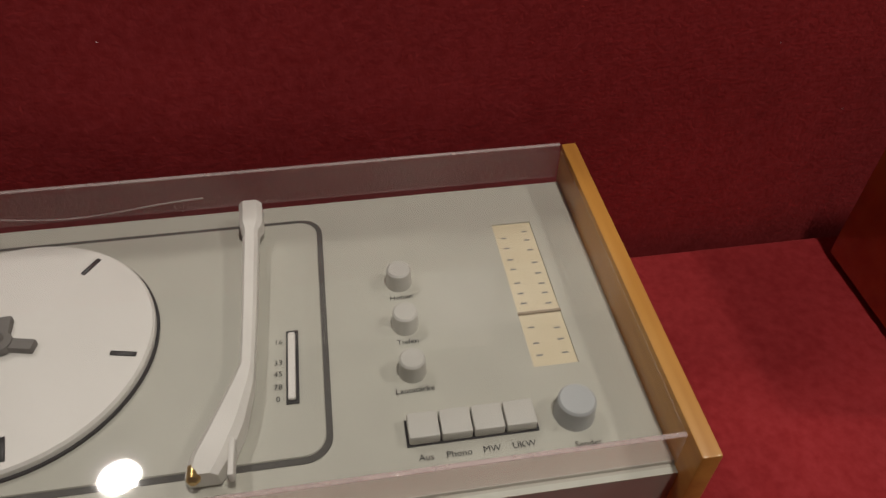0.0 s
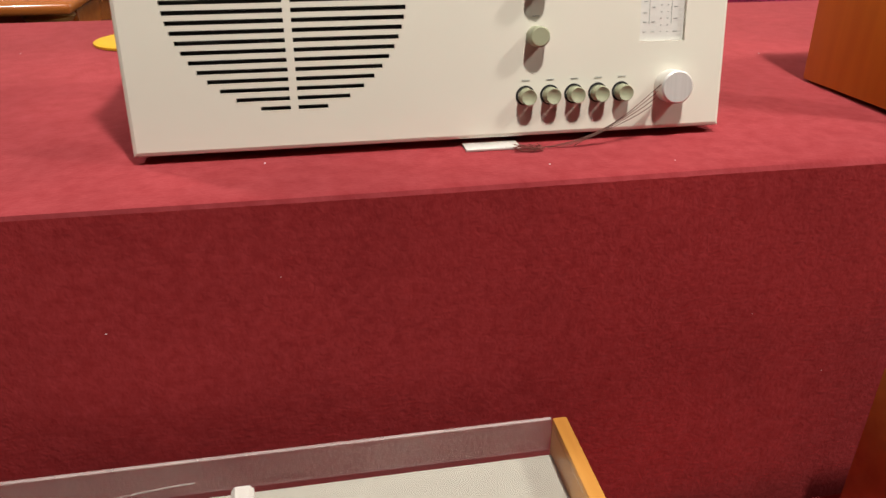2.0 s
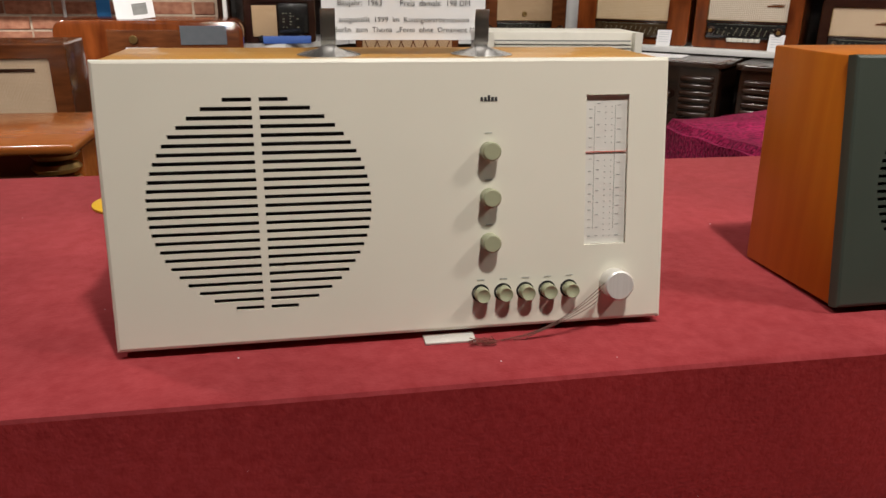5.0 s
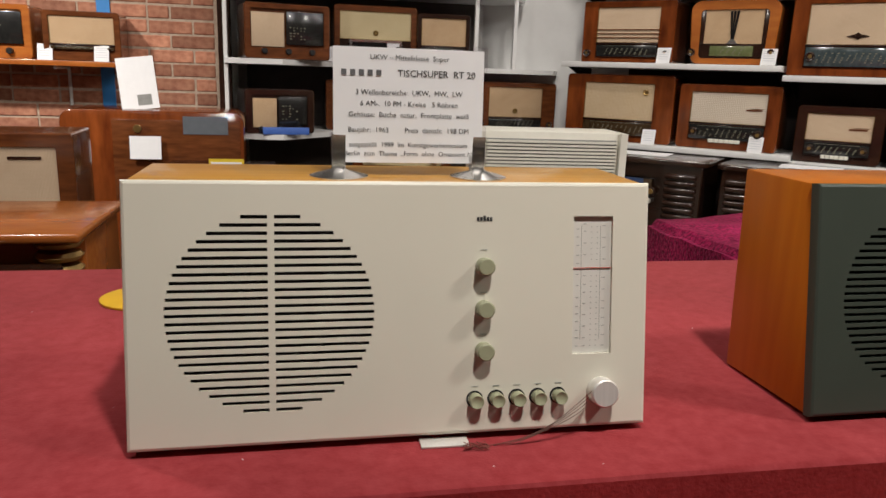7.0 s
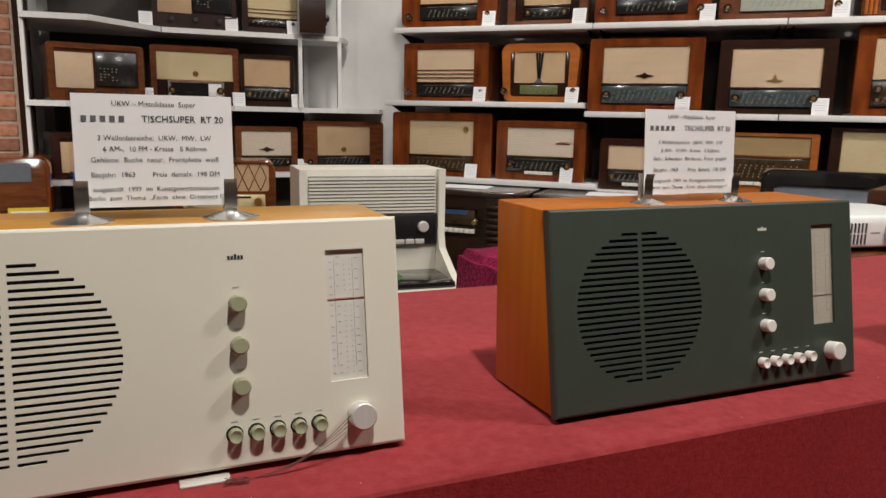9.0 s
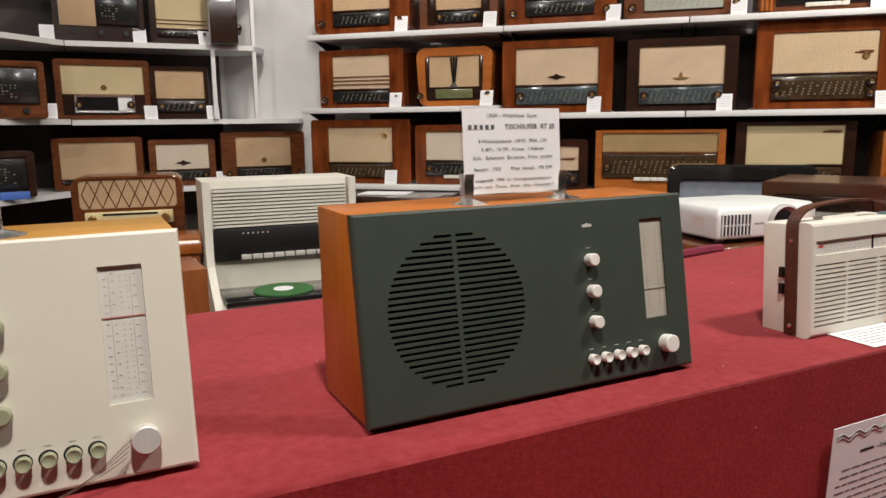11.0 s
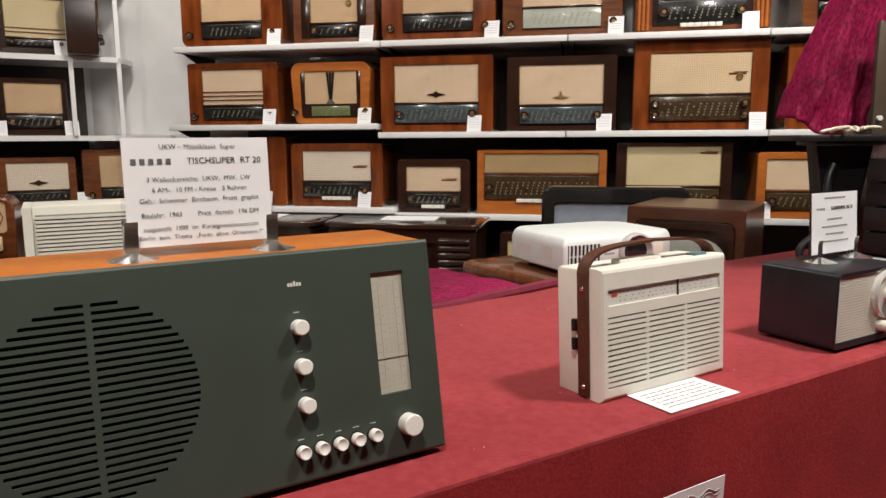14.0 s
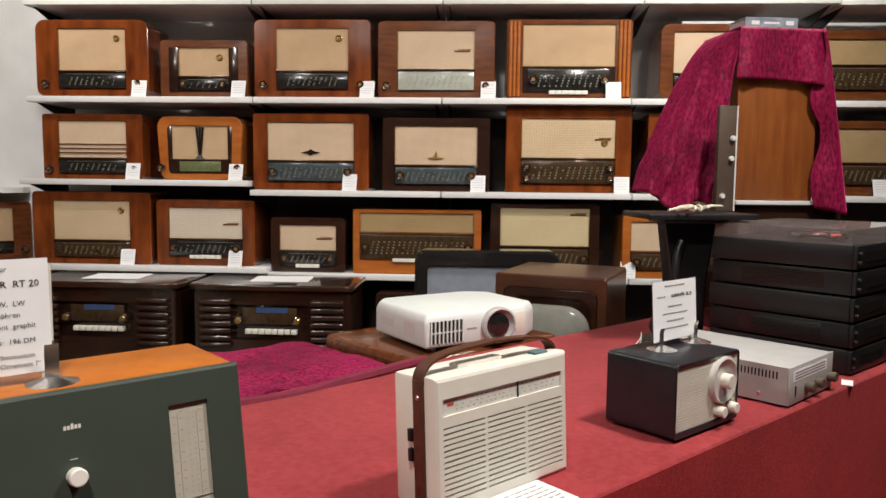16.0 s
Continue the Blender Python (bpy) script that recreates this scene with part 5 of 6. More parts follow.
on_shelf(0.65, 1.243, Z3, 0.385, wood="walnut", r=0.03, mx=0.17, top=0.12, split=0.36, low=0.08, cloth="pale", dial="pale", knobs="columns", emblem="r-script", label="walnut valve radio with silvery reflecting dial glass")
fluted = on_shelf(1.3, 1.924, Z3, 0.392, wood="walnut", r=0.02, mx=0.13, top=0.06, split=0.38, low=0.07, cloth="tan", dial="black", knobs="inside", keys=True, dial_inset=0.05, label="walnut valve radio with fluted sides and piano keys")
for s in (-1, 1):
    for k in range(3):
        part("flute", lathe([(0.009, 0), (0.009, 0.37)], Matrix.Translation((s * (0.252 + 0.02 * k), 0.0, 0.012)), 12), WOODS["orange"], fluted, "rounded fluted column")
on_shelf(2.06, 2.62, Z3, 0.37, wood="walnut", r=0.05, mx=0.12, top=0.1, split=0.3, low=0.1, cloth="pale", knobs="inside", label="walnut valve radio with rounded shoulders beside the drape")
on_shelf(2.82, 3.46, Z3, 0.34, wood="walnut", r=0.02, mx=0.05, top=0.13, split=0.5, low=0.12, cloth="olive", dial="brown", knobs="inside", label="long dark valve radio behind the velvet drape")
# middle row
on_shelf(-1.115, -0.58, Z2A, 0.336, wood="red", r=0.012, mx=0.16, top=0.1, split=0.30, low=0.06, cloth="pale", knobs="columns", rails=3, label="mahogany valve radio with three bars across the cloth")
arch = on_shelf(-0.502, -0.051, Z2A, 0.315, wood="orange", r=0.045, mx=0.12, top=0.14, split=0.30, low=0.1, cloth="tan", dial="green", knobs="columns", dial_inset=0.17, arch=True, label="cherry-wood valve radio with arched top and fan ornament")
for k in (-1, 0, 1):
    part("fan_ornament", slab([(k * 0.004 - 0.003, 0.118), (k * 0.004 + 0.003, 0.118), (k * 0.017 + 0.0055, 0.272), (k * 0.017 - 0.0055, 0.272)], 0.002 - 0.001 * (k == 0), 0.009), BLACKG, arch, "dark rib of the fan ornament")
for s in (-1, 1):
    part("dark_column", boxed(*sorted((s * 0.178, s * 0.146)), 0.004, 0.0085, 0.10, 0.283, 0.002), WOODS["dark"], arch)
part("fan_foot", slab([(-0.03, 0.105), (0.03, 0.105), (0.008, 0.13), (-0.008, 0.13)], 0.0, 0.009), CHROME, arch)
on_shelf(0.003, 0.604, Z2B, 0.39, wood="red", r=0.012, mx=0.125, top=0.11, split=0.36, low=0.09, cloth="pale", dial="blue", knobs="inside", emblem="mid-wing", label="broad mahogany valve radio with a winged emblem")
on_shelf(0.675, 1.225, Z2B, 0.372, wood="dark", r=0.012, mx=0.115, top=0.11, split=0.34, low=0.07, cloth="pale", dial="blue", knobs="inside", emblem="mid-boat", label="dark walnut valve radio with a small brass emblem")
on_shelf(1.304, 1.935, Z2B, 0.435, wood="red", r=0.012, mx=0.125, top=0.14, split=0.40, low=0.08, cloth="lattice", dial="brown", knobs="four", emblem="r-scriptbadge", label="large mahogany valve radio with latticed cloth and four knobs")
on_shelf(2.015, 2.6, Z2B, 0.40, wood="red", r=0.012, mx=0.09, top=0.1, split=0.3, low=0.08, cloth="tan", label="red-brown valve radio half hidden by the drape")
on_shelf(2.86, 3.5, Z2B, 0.37, wood="walnut", r=0.012, mx=0.05, top=0.1, split=0.4, low=0.12, cloth="olive", dial="brown", label="dark long valve radio beside the drape")
# lower row
on_shelf(-1.186, -0.546, Z1A, 0.38, wood="red", r=0.02, mx=0.175, top=0.12, split=0.31, low=0.07, cloth="lattice", dial="brown", knobs="", emblem="tr-badge", label="mahogany valve radio with lattice cloth and brown dial")
on_shelf(-0.517, 0.008, Z1A, 0.343, wood="red", r=0.02, mx=0.125, top=0.11, split=0.36, low=0.12, cloth="honey", dial="black", knobs="inside", keys=True, emblem="r-script", label="red-brown valve radio with white honeycomb cloth")
on_shelf(0.087, 0.481, Z1B, 0.285, wood="dark", r=0.02, mx=0.12, top=0.13, split=0.37, low=0.1, cloth="pale", dial="black", knobs="inside", keys=True, emblem="r-script", y=0.06, label="small black bakelite valve radio with pale cloth")
on_shelf(0.522, 1.187, Z1B, 0.333, wood="orange", r=0.008, mx=0.055, top=0.05, split=0.58, low=0.2, cloth="olive", dial="brown", knobs="inside", keys=True, y=0.05, label="orange-framed valve radio with brown dial band")
on_shelf(1.233, 1.788, Z1B, 0.37, wood="dark", r=0.01, mx=0.09, top=0.05, split=0.36, low=0.1, cloth="gold", dial="brown", knobs="inside", emblem="tr-script", y=0.05, label="dark valve radio with yellow speaker cloth")
on_shelf(1.90, 2.32, Z1B, 0.32, wood="orange", r=0.02, mx=0.1, top=0.1, split=0.4, low=0.1, cloth="pale", dial="brown", knobs="inside", y=0.03, label="small orange-brown valve radio with one pale knob")
# sets on the topmost boards, cut by the view
for u0, u1, wd in ((-1.1, -0.5, "walnut"), (-0.4, 0.2, "dark"), (0.3, 0.9, "red"), (1.0, 1.6, "walnut"), (1.7, 2.3, "dark")):
    on_shelf(u0, u1, 2.213, 0.36, wood=wd, label="dark wooden valve radio on the topmost board")


def price_card(m, w=0.075, h=0.085):
    t = thing("small_card", m, "small white printed card leaning on the shelf edge", "card", "small shelf cards")
    c = part("card", boxed(-w / 2, w / 2, 0, 0.0012, 0, h), PAPER, t, "", pose(0, 0, 0, -14))
    part("printed_lines", bars([(-w * 0.38, w * 0.36, h * q, h * q + 0.003) for q in (0.25, 0.4, 0.55, 0.7, 0.82)], -0.0001, 0.0003), CARDINK, c)
    return t


card = price_card(SHELF @ Matrix.Translation((-0.62, 0.012, Z2A)))
for u, z in ((-0.575, Z3), (-0.06, Z3), (0.60, Z3), (1.21, Z3), (1.83, Z3), (-0.08, Z2A), (0.51, Z2B), (1.165, Z2B), (1.885, Z2B), (-0.66, Z1A), (-0.09, Z1A), (1.93, Z1B), (2.75, Z3), (3.15, Z2B)):
    copy_thing(card, SHELF @ Matrix.Translation((u, 0.012, z)) @ pose(0, 0, 0, 0, 0, 6 * math.sin(u * 9)))


# ---- two dark console radios under the long shelves ----
def console(m, w, h, d, paper, label):
    t = thing("console_radio", m, label, "console radio", "dark console radios")
    o = rounded(w, h - 0.10, 0.02, 5, 0, 0.10 + (h - 0.10) / 2)
    i = rounded(w * 0.52, 0.17, 0.01, 5, -0.02, h - 0.16)
    part("cabinet", framed(o, i, d, 0.03, 0.006), WOODS["dark"], t, "dark polished cabinet")
    top = slab(rounded(w + 0.05, d + 0.05, 0.05, 6, 0, 0), -0.012, 0.012, bevel=0.006)
    part("table_top", top, WOODS["dark"], t, "glossy dark top board", Matrix.Translation((0, d / 2, h + 0.008)) @ pose(0, 0, 0, -90))
    for s in (-1, 1):
        for k in range(7):
            z = h - 0.05 - k * 0.034
            part("side_rib", boxed(s * w * 0.36 - w * 0.105, s * w * 0.36 + w * 0.105, -0.028, 0.004, z - 0.026, z, 0.009, 3), WOODS["dark"], t)
    part("dial_glass", boxed(-w * 0.19, w * 0.16, 0.006, 0.02, h - 0.17, h - 0.09, 0.003), DIALS["brown"], t)
    part("dial_strip", boxed(-w * 0.1, w * 0.1, 0.004, 0.007, h - 0.115, h - 0.09), mat("blue_strip", (0.05, 0.09, 0.2), (0.04, 0.07, 0.16), 0.3), t)
    for x in (-w * 0.21, w * 0.165):
        part("control_knob", knob(x, h - 0.15, 0.022, 0.03, 0.012), WOODS["dark"], t)
        part("knob_ring", knob(x, h - 0.15, 0.014, 0.033, 0.012), BRASS, t)
    for k in range(8):
        x = -w * 0.17 + k * w * 0.042
        part("piano_key", boxed(x, x + w * 0.038, -0.006, 0.02, h - 0.215, h - 0.192, 0.003), OFFWHITE, t)
    for x in (-w * 0.42, w * 0.42):
        for y in (0.04, d - 0.08):
            part("leg", boxed(x - 0.02, x + 0.02, y, y + 0.04, 0, 0.11, 0.004), WOODS["dark"], t)
    if paper:
        p = thing("paper_sheet", m @ pose(0.0, d * 0.55, h + 0.021, 0, 0, 4), "white sheet of paper lying on a console radio", "paper")
        part("sheet", boxed(-0.14, 0.14, -0.1, 0.1, 0, 0.001), PAPER, p)


console(SHELF @ Matrix.Translation((0.21, -0.36, 0)), 0.74, 0.80, 0.36, True, "dark walnut console radio with ribbed front corners and paper on top")
console(SHELF @ Matrix.Translation((-0.62, -0.36, 0)), 0.74, 0.80, 0.36, True, "dark walnut console radio with ribbed front corners beside its twin")
valve_radio(SHELF @ Matrix.Translation((0.86, -0.02, 0.32)), 0.42, 0.42, wood="dark", mx=0.1, top=0.1, split=0.2, cloth="gold", dial="brown", label="dark radio with gold cloth under the shelves", group="sets on the floor")
t = thing("low_bench", SHELF @ Matrix.Translation((0.86, -0.03, 0)), "dark low bench under the shelves", "bench")
part("bench", boxed(-0.24, 1.3, 0, 0.3, 0, 0.318), WOODS["dark"], t)

# television sets behind the projector
t = thing("television", pose(2.69, 1.13, 0, 0, 0, -64), "brown wooden television set with a bulging grey screen", "television")
o, i = rounded(0.40, 0.42, 0.012, 6, 0.2, 0.775), rounded(0.34, 0.34, 0.03, 6, 0.2, 0.77)
part("cabinet", framed(o, i, 0.40, 0.02, 0.006), mat("brown_veneer", (0.085, 0.03, 0.013), (0.05, 0.018, 0.009), 0.3, scale=(9, 30, 45), coat=0.4, blotch=0.15), t, "brown veneered cabinet")
part("inner_rim", framed(rounded(0.335, 0.335, 0.03, 6, 0.2, 0.77), rounded(0.30, 0.29, 0.06, 6, 0.2, 0.765), 0.019, 0.015, 0.003), WOODS["dark"], t)
part("screen", slab(rounded(0.29, 0.25, 0.09, 8, 0.2, 0.755), -0.02, 0.012, bevel=0.03), mat("grey_tube", (0.22, 0.22, 0.19), (0.25, 0.25, 0.22), 0.15, coat=0.5), t, "grey bulging picture tube")
part("stand", boxed(0.03, 0.37, 0.02, 0.38, 0, 0.565), WOODS["dark"], t)
t = thing("black_television", pose(2.80, 1.70, 0, 0, 0, -42), "black-framed television with a pale blue-grey screen", "television")
o, i = rounded(0.62, 0.44, 0.05, 8, 0.29, 0.795), rounded(0.5, 0.32, 0.03, 8, 0.28, 0.79)
part("frame", framed(o, i, 0.1, 0.02, 0.012), BLACKG, t, "glossy black frame")
part("screen", boxed(0.035, 0.525, 0.016, 0.0195, 0.635, 0.945), mat("blue_grey_screen", (0.22, 0.25, 0.3), (0.26, 0.29, 0.34), 0.15, coat=0.4), t, "pale blue-grey screen")
part("stand", boxed(0.1, 0.5, 0.02, 0.25, 0, 0.58), WOODS["dark"], t)

# ---- white console set with louvres and record deck ----
def white_console():
    t = thing("white_stereo_console", pose(0.86, 2.28, 0.0, 0, 0, -4), "off-white plastic stereo console with louvres and a record deck", "stereo console")
    W, zt = 0.635, 0.985
    prof = [(0.0, zt), (0.30, zt), (0.34, 0.10), (-0.30, 0.10), (-0.30, 0.50), (-0.16, 0.56), (-0.02, 0.64), (0.0, 0.70)]
    for x0, x1 in ((0, 0.03), (W - 0.03, W)):
        bm = bmesh.new()
        v = [[bm.verts.new((x, y, z)) for y, z in prof] for x in (x0, x1)]
        for i in range(8):
            bm.faces.new((v[0][i], v[0][(i + 1) % 8], v[1][(i + 1) % 8], v[1][i]))
        bm.faces.new(v[0]), bm.faces.new(v[1][::-1])
        part("side_shell", bm, OFFWHITE, t, "off-white side shell")
    bm = boxed(0.03, W - 0.03, 0.03, 0.30, 0.1, zt, 0.004)
    box(bm, 0.03, W - 0.03, -0.29, 0.03, 0.1, 0.52, 0.004)
    part("body", bm, OFFWHITE, t)
    bm = bmesh.new()
    for k in range(11):
        box(bm, 0.04, W - 0.04, 0.012, 0.032, zt - 0.045 - k * 0.0145, zt - 0.036 - k * 0.0145)
    part("louvres", bm, OFFWHITE, t)
    # grey sheet that paints the shade between the louvres
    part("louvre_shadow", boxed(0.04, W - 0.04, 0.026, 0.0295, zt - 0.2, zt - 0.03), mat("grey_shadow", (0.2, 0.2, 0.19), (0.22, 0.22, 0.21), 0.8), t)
    part("control_panel", boxed(0.035, W - 0.035, 0.006, 0.03, 0.655, 0.79, 0.003), BLACKP, t, "black control panel")
    for k in range(9):
        part("button", boxed(0.14 + k * 0.045, 0.18 + k * 0.045, -0.006, 0.008, 0.66, 0.68, 0.002), ALU, t)
    part("tuning_knob", knob(W - 0.1, 0.735, 0.024, 0.02, 0.006), ALU, t)
    part("dial_lamps", bars([(0.15 + 0.02 * k, 0.155 + 0.02 * k, 0.765, 0.772) for k in range(6)], 0.006, 0.001), SCALE, t)
    part("record_deck", boxed(0.04, W - 0.04, -0.27, 0.0, 0.52, 0.545, 0.004), BLACKG, t, "black record deck")
    part("green_mat", lathe([(0.12, 0), (0.12, 0.006), (0, 0.007)], Matrix.Translation((0.28, -0.14, 0.546)), 40), mat("green_felt", (0.03, 0.12, 0.03), (0.04, 0.15, 0.04), 0.8), t, "green record mat")
    part("record_label", lathe([(0.04, 0), (0.04, 0.002), (0, 0.002)], Matrix.Translation((0.28, -0.14, 0.553)), 30), PAPER, t)
    part("plinth", boxed(0.05, W - 0.05, -0.25, 0.28, 0, 0.101), BLACKP, t)


white_console()

# ---- sets on the low bench behind the cream radio ----
t = thing("low_table", pose(0.2, 2.35, 0), "dark low table carrying old sets", "table")
part("table_top", boxed(-0.2, 0.6, 0.05, 0.95, 0.38, 0.42, 0.004), WOODS["dark"], t)
for x in (-0.17, 0.55):
    for y in (0.08, 0.9):
        part("leg", boxed(x, x + 0.04, y, y + 0.04, 0, 0.38), WOODS["dark"], t)
def diamond_set():
    t = thing("bakelite_radio", pose(0.62, 2.82, 0.42, 0, 0, -8), "brown bakelite radio with a quilted grille and cream dial", "radio")
    o = rounded(0.47, 0.57, 0.05, 7, 0, 0.285)
    i = rounded(0.41, 0.13, 0.02, 7, 0, 0.490)
    part("cabinet", framed(o, i, 0.24, 0.014, 0.008), WOODS["walnut"], t, "glossy brown bakelite cabinet")
    part("grille", boxed(-0.204, 0.204, 0.006, 0.0135, 0.426, 0.554), CLOTHS["tan"], t, "tan quilted grille")
    bm = bmesh.new()
    for k in range(-4, 9):
        for s in (-1, 1):
            p = [(-0.22 + 0.055 * k + s * 0.0275 * q, 0.005, 0.428 + 0.062 * q) for q in (0, 1, 2)]
            p = [q for q in p if abs(q[0]) < 0.203]
            if len(p) > 1:
                tube(p, 0.0022, 5, bm)
    part("quilting", bm, WOODS["walnut"], t)
    part("dial", boxed(-0.185, 0.185, -0.02, 0.004, 0.352, 0.412, 0.006), mat("cream_dial", (0.72, 0.62, 0.36), (0.68, 0.57, 0.32), 0.25, coat=0.4), t, "cream dial panel")
    part("dial_slot", boxed(-0.11, 0.12, -0.0225, -0.018, 0.397, 0.405), BLACKP, t)
    for x in (-0.152, 0.152):
        part("control_knob", knob(x, 0.382, 0.018, 0.03, -0.018), BRASS, t)


diamond_set()
t = thing("copper_radio", pose(0.70, 2.42, 0.42, 0, 0, -6), "copper-brown radio with a domed lid and cream slatted front", "radio")
part("cabinet", boxed(-0.055, 0.155, 0.004, 0.25, 0.0, 0.262, 0.008, 2), WOODS["orange"], t)
part("lid", slab([(y, z) for y, z in ((-0.012, 0.262), (-0.014, 0.29), (0.0, 0.318), (0.03, 0.332), (0.22, 0.332), (0.25, 0.318), (0.262, 0.29), (0.26, 0.262))], 0.0, 0.225), WOODS["orange"], t, "glossy copper-brown domed lid", Matrix.Translation((-0.062, 0, 0)) @ Matrix(((0, 1, 0, 0), (1, 0, 0, 0), (0, 0, 1, 0), (0, 0, 0, 1))))
for k in range(6):
    part("slat", boxed(-0.04, 0.14, -0.004, 0.005, 0.03 + k * 0.036, 0.060 + k * 0.036, 0.003), SCALEW, t)
t = thing("brown_wooden_box", pose(0.44, 1.28, 0, 0, 0, 3), "plain red-brown veneered box behind the table", "box")
part("box", boxed(0.0, 0.275, 0.0, 0.22, 0, 0.822, 0.004), WOODS["teak"], t)


# ---- corner shelves ----
def corner_shelf(z, left=True, far=0.0):
    t = thing("corner_shelf", Matrix(), "white shelf board in the corner beside the brick wall", "shelf", "shelf boards")
    if left:
        pts = [(-0.27, 3.70), (0.05, 3.66), (0.42, 4.06), (0.42, 4.44), (-0.27, 4.44)]
    else:
        pts = [(0.425, 4.06), (1.485 + far, 4.00), (1.60 + far, 4.20), (1.60 + far, 4.44), (0.425, 4.44)]
    bm = bmesh.new()
    a = [bm.verts.new((x, y, z)) for x, y in pts]
    b = [bm.verts.new((x, y, z - 0.03)) for x, y in pts]
    for i in range(len(pts)):
        bm.faces.new((a[i], a[(i + 1) % len(pts)], b[(i + 1) % len(pts)], b[i]))
    bm.faces.new(a), bm.faces.new(b[::-1])
    part("board", bm, SHELFW, t)


for z in (0.835, 1.255, 1.70, 2.2):
    corner_shelf(z, True)
for z, far in ((0.836, 0.3), (1.25, 0.27), (1.70, 0.0), (2.2, 0.0)):
    corner_shelf(z, False, far)
t = thing("shelf_post", pose(-0.272, 3.80, 0), "dark upright post at the brick wall", "post")
part("post", boxed(-0.035, 0.03, -0.03, 0.06, 0, 3.12), WOODS["dark"], t)
for x, y in ((1.235, 4.01), (1.49, 4.02)):
    t = thing("shelf_upright", pose(x, y, 1.25), "thin white metal upright between shelf boards", "upright", "shelf uprights")
    part("upright", boxed(-0.012, 0.012, -0.004, 0.02, 0, 0.42), SHELFW, t)
    copy_thing(t, pose(x, y, 1.70))
t = thing("shelf_side_panel", pose(-0.27, 3.72, 0.835), "white side panel of the corner shelves", "panel")
part("panel", boxed(-0.004, 0.016, 0, 0.7, 0, 1.3), SHELFW, t)
G = "corner shelf radios"
valve_radio(pose(0.62, 4.08, 1.701, 0, 0, 2), 0.49, 0.36, wood="dark", mx=0.06, top=0.06, low=0.22, cloth="tan", side=True, group=G, label="dark radio with tan cloth beside a black dial")
valve_radio(pose(1.08, 4.07, 1.701, 0, 0, -2), 0.38, 0.34, wood="dark", mx=0.1, top=0.1, split=0.2, cloth="gold", rails=2, group=G, label="black radio with two bars across pale cloth")
valve_radio(pose(1.40, 4.05, 1.701, 0, 0, 80), 0.30, 0.36, wood="dark", mx=0.1, cloth="olive", group=G, label="black radio seen end-on", depth=0.16)
valve_radio(pose(0.08, 3.72, 1.256, 0, 0, 12), 0.48, 0.30, wood="walnut", mx=0.07, top=0.1, low=0.2, cloth="pale", side=True, group=G, label="walnut radio with cloth and black dial side by side")
chromed = valve_radio(pose(0.61, 4.09, 1.251, 0, 0, 2), 0.52, 0.35, wood="walnut", mx=0.07, top=0.1, split=0.40, low=0.08, cloth="gold", dial="black", knobs="inside", emblem="mid-badge", dial_inset=0.12, group=G, label="walnut radio with chrome-edged dial")
part("dial_frame", framed(rounded(0.33, 0.105, 0.012, 5, 0, 0.093), rounded(0.30, 0.08, 0.006, 5, 0, 0.093), 0.014, 0.011, 0.003), CHROME, chromed, "chrome dial surround", Matrix.Translation((0, -0.013, 0)))
part("dial_window", boxed(-0.148, 0.07, -0.006, -0.003, 0.055, 0.131), BLACKG, chromed)
part("dial_plate", boxed(0.072, 0.148, -0.006, -0.003, 0.055, 0.131), PAPER, chromed)
valve_radio(pose(1.04, 4.08, 1.251, 0, 0, -2), 0.34, 0.32, wood="dark", mx=0.08, top=0.08, split=0.34, cloth="tan", dial="black", group=G, label="small dark radio with round-patterned cloth")
valve_radio(pose(0.03, 3.74, 0.836, 0, 0, 14), 0.40, 0.25, wood="dark", mx=0.1, top=0.12, low=0.12, cloth="tan", side=True, group=G, label="plum-brown bakelite radio with white grille")
valve_radio(pose(0.55, 4.10, 0.837, 0, 0, 2), 0.50, 0.31, wood="walnut", mx=0.08, top=0.09, split=0.12, cloth="tan", group=G, label="walnut radio with plain tan cloth")
valve_radio(pose(1.03, 4.10, 0.837), 0.40, 0.29, wood="walnut", mx=0.1, top=0.1, split=0.3, cloth="honey", emblem="mid-wing", group=G, label="walnut radio with striped pale cloth")
valve_radio(pose(1.53, 4.06, 0.837, 0, 0, -3), 0.54, 0.33, wood="walnut", mx=0.17, top=0.09, split=0.26, cloth="tan", emblem="mid-badge", knobs="columns", group=G, label="walnut radio with tan cloth and oval emblem")
for x, y, z in ((0.32, 3.80, 1.256), (0.86, 4.06, 1.251), (1.22, 4.03, 1.251), (0.83, 4.07, 1.701), (0.34, 4.05, 1.701), (1.2, 4.04, 1.701), (1.26, 4.06, 0.837)):
    copy_thing(card, pose(x, y, z))
t = thing("blue_box", pose(0.06, 3.70, 0.836, 0, 0, 5), "flat blue and white carton before a bakelite radio", "box")
part("carton", boxed(-0.13, 0.13, -0.03, 0.0, 0, 0.04, 0.002), mat("blue_carton", (0.05, 0.12, 0.42), (0.06, 0.14, 0.45), 0.5), t)

# ---- furniture by the brick wall ----
t = thing("walnut_console", pose(-0.585, 3.30, 0, 0, 0, 3), "tall walnut radio console with rounded shoulders", "console radio")
part("cabinet", slab(rounded(0.88, 0.94, 0.06, 8, 0, 0.505), 0, 0.42, bevel=0.008), WOODS["red"], t, "polished walnut cabinet")
part("front_line", boxed(-0.2, 0.42, -0.004, 0.002, 0.50, 0.93, 0.002), WOODS["walnut"], t)
part("grey_label", boxed(0.14, 0.36, -0.008, -0.004, 0.86, 0.95), mat("slate_label", (0.1, 0.115, 0.13), (0.12, 0.13, 0.15), 0.6), t)
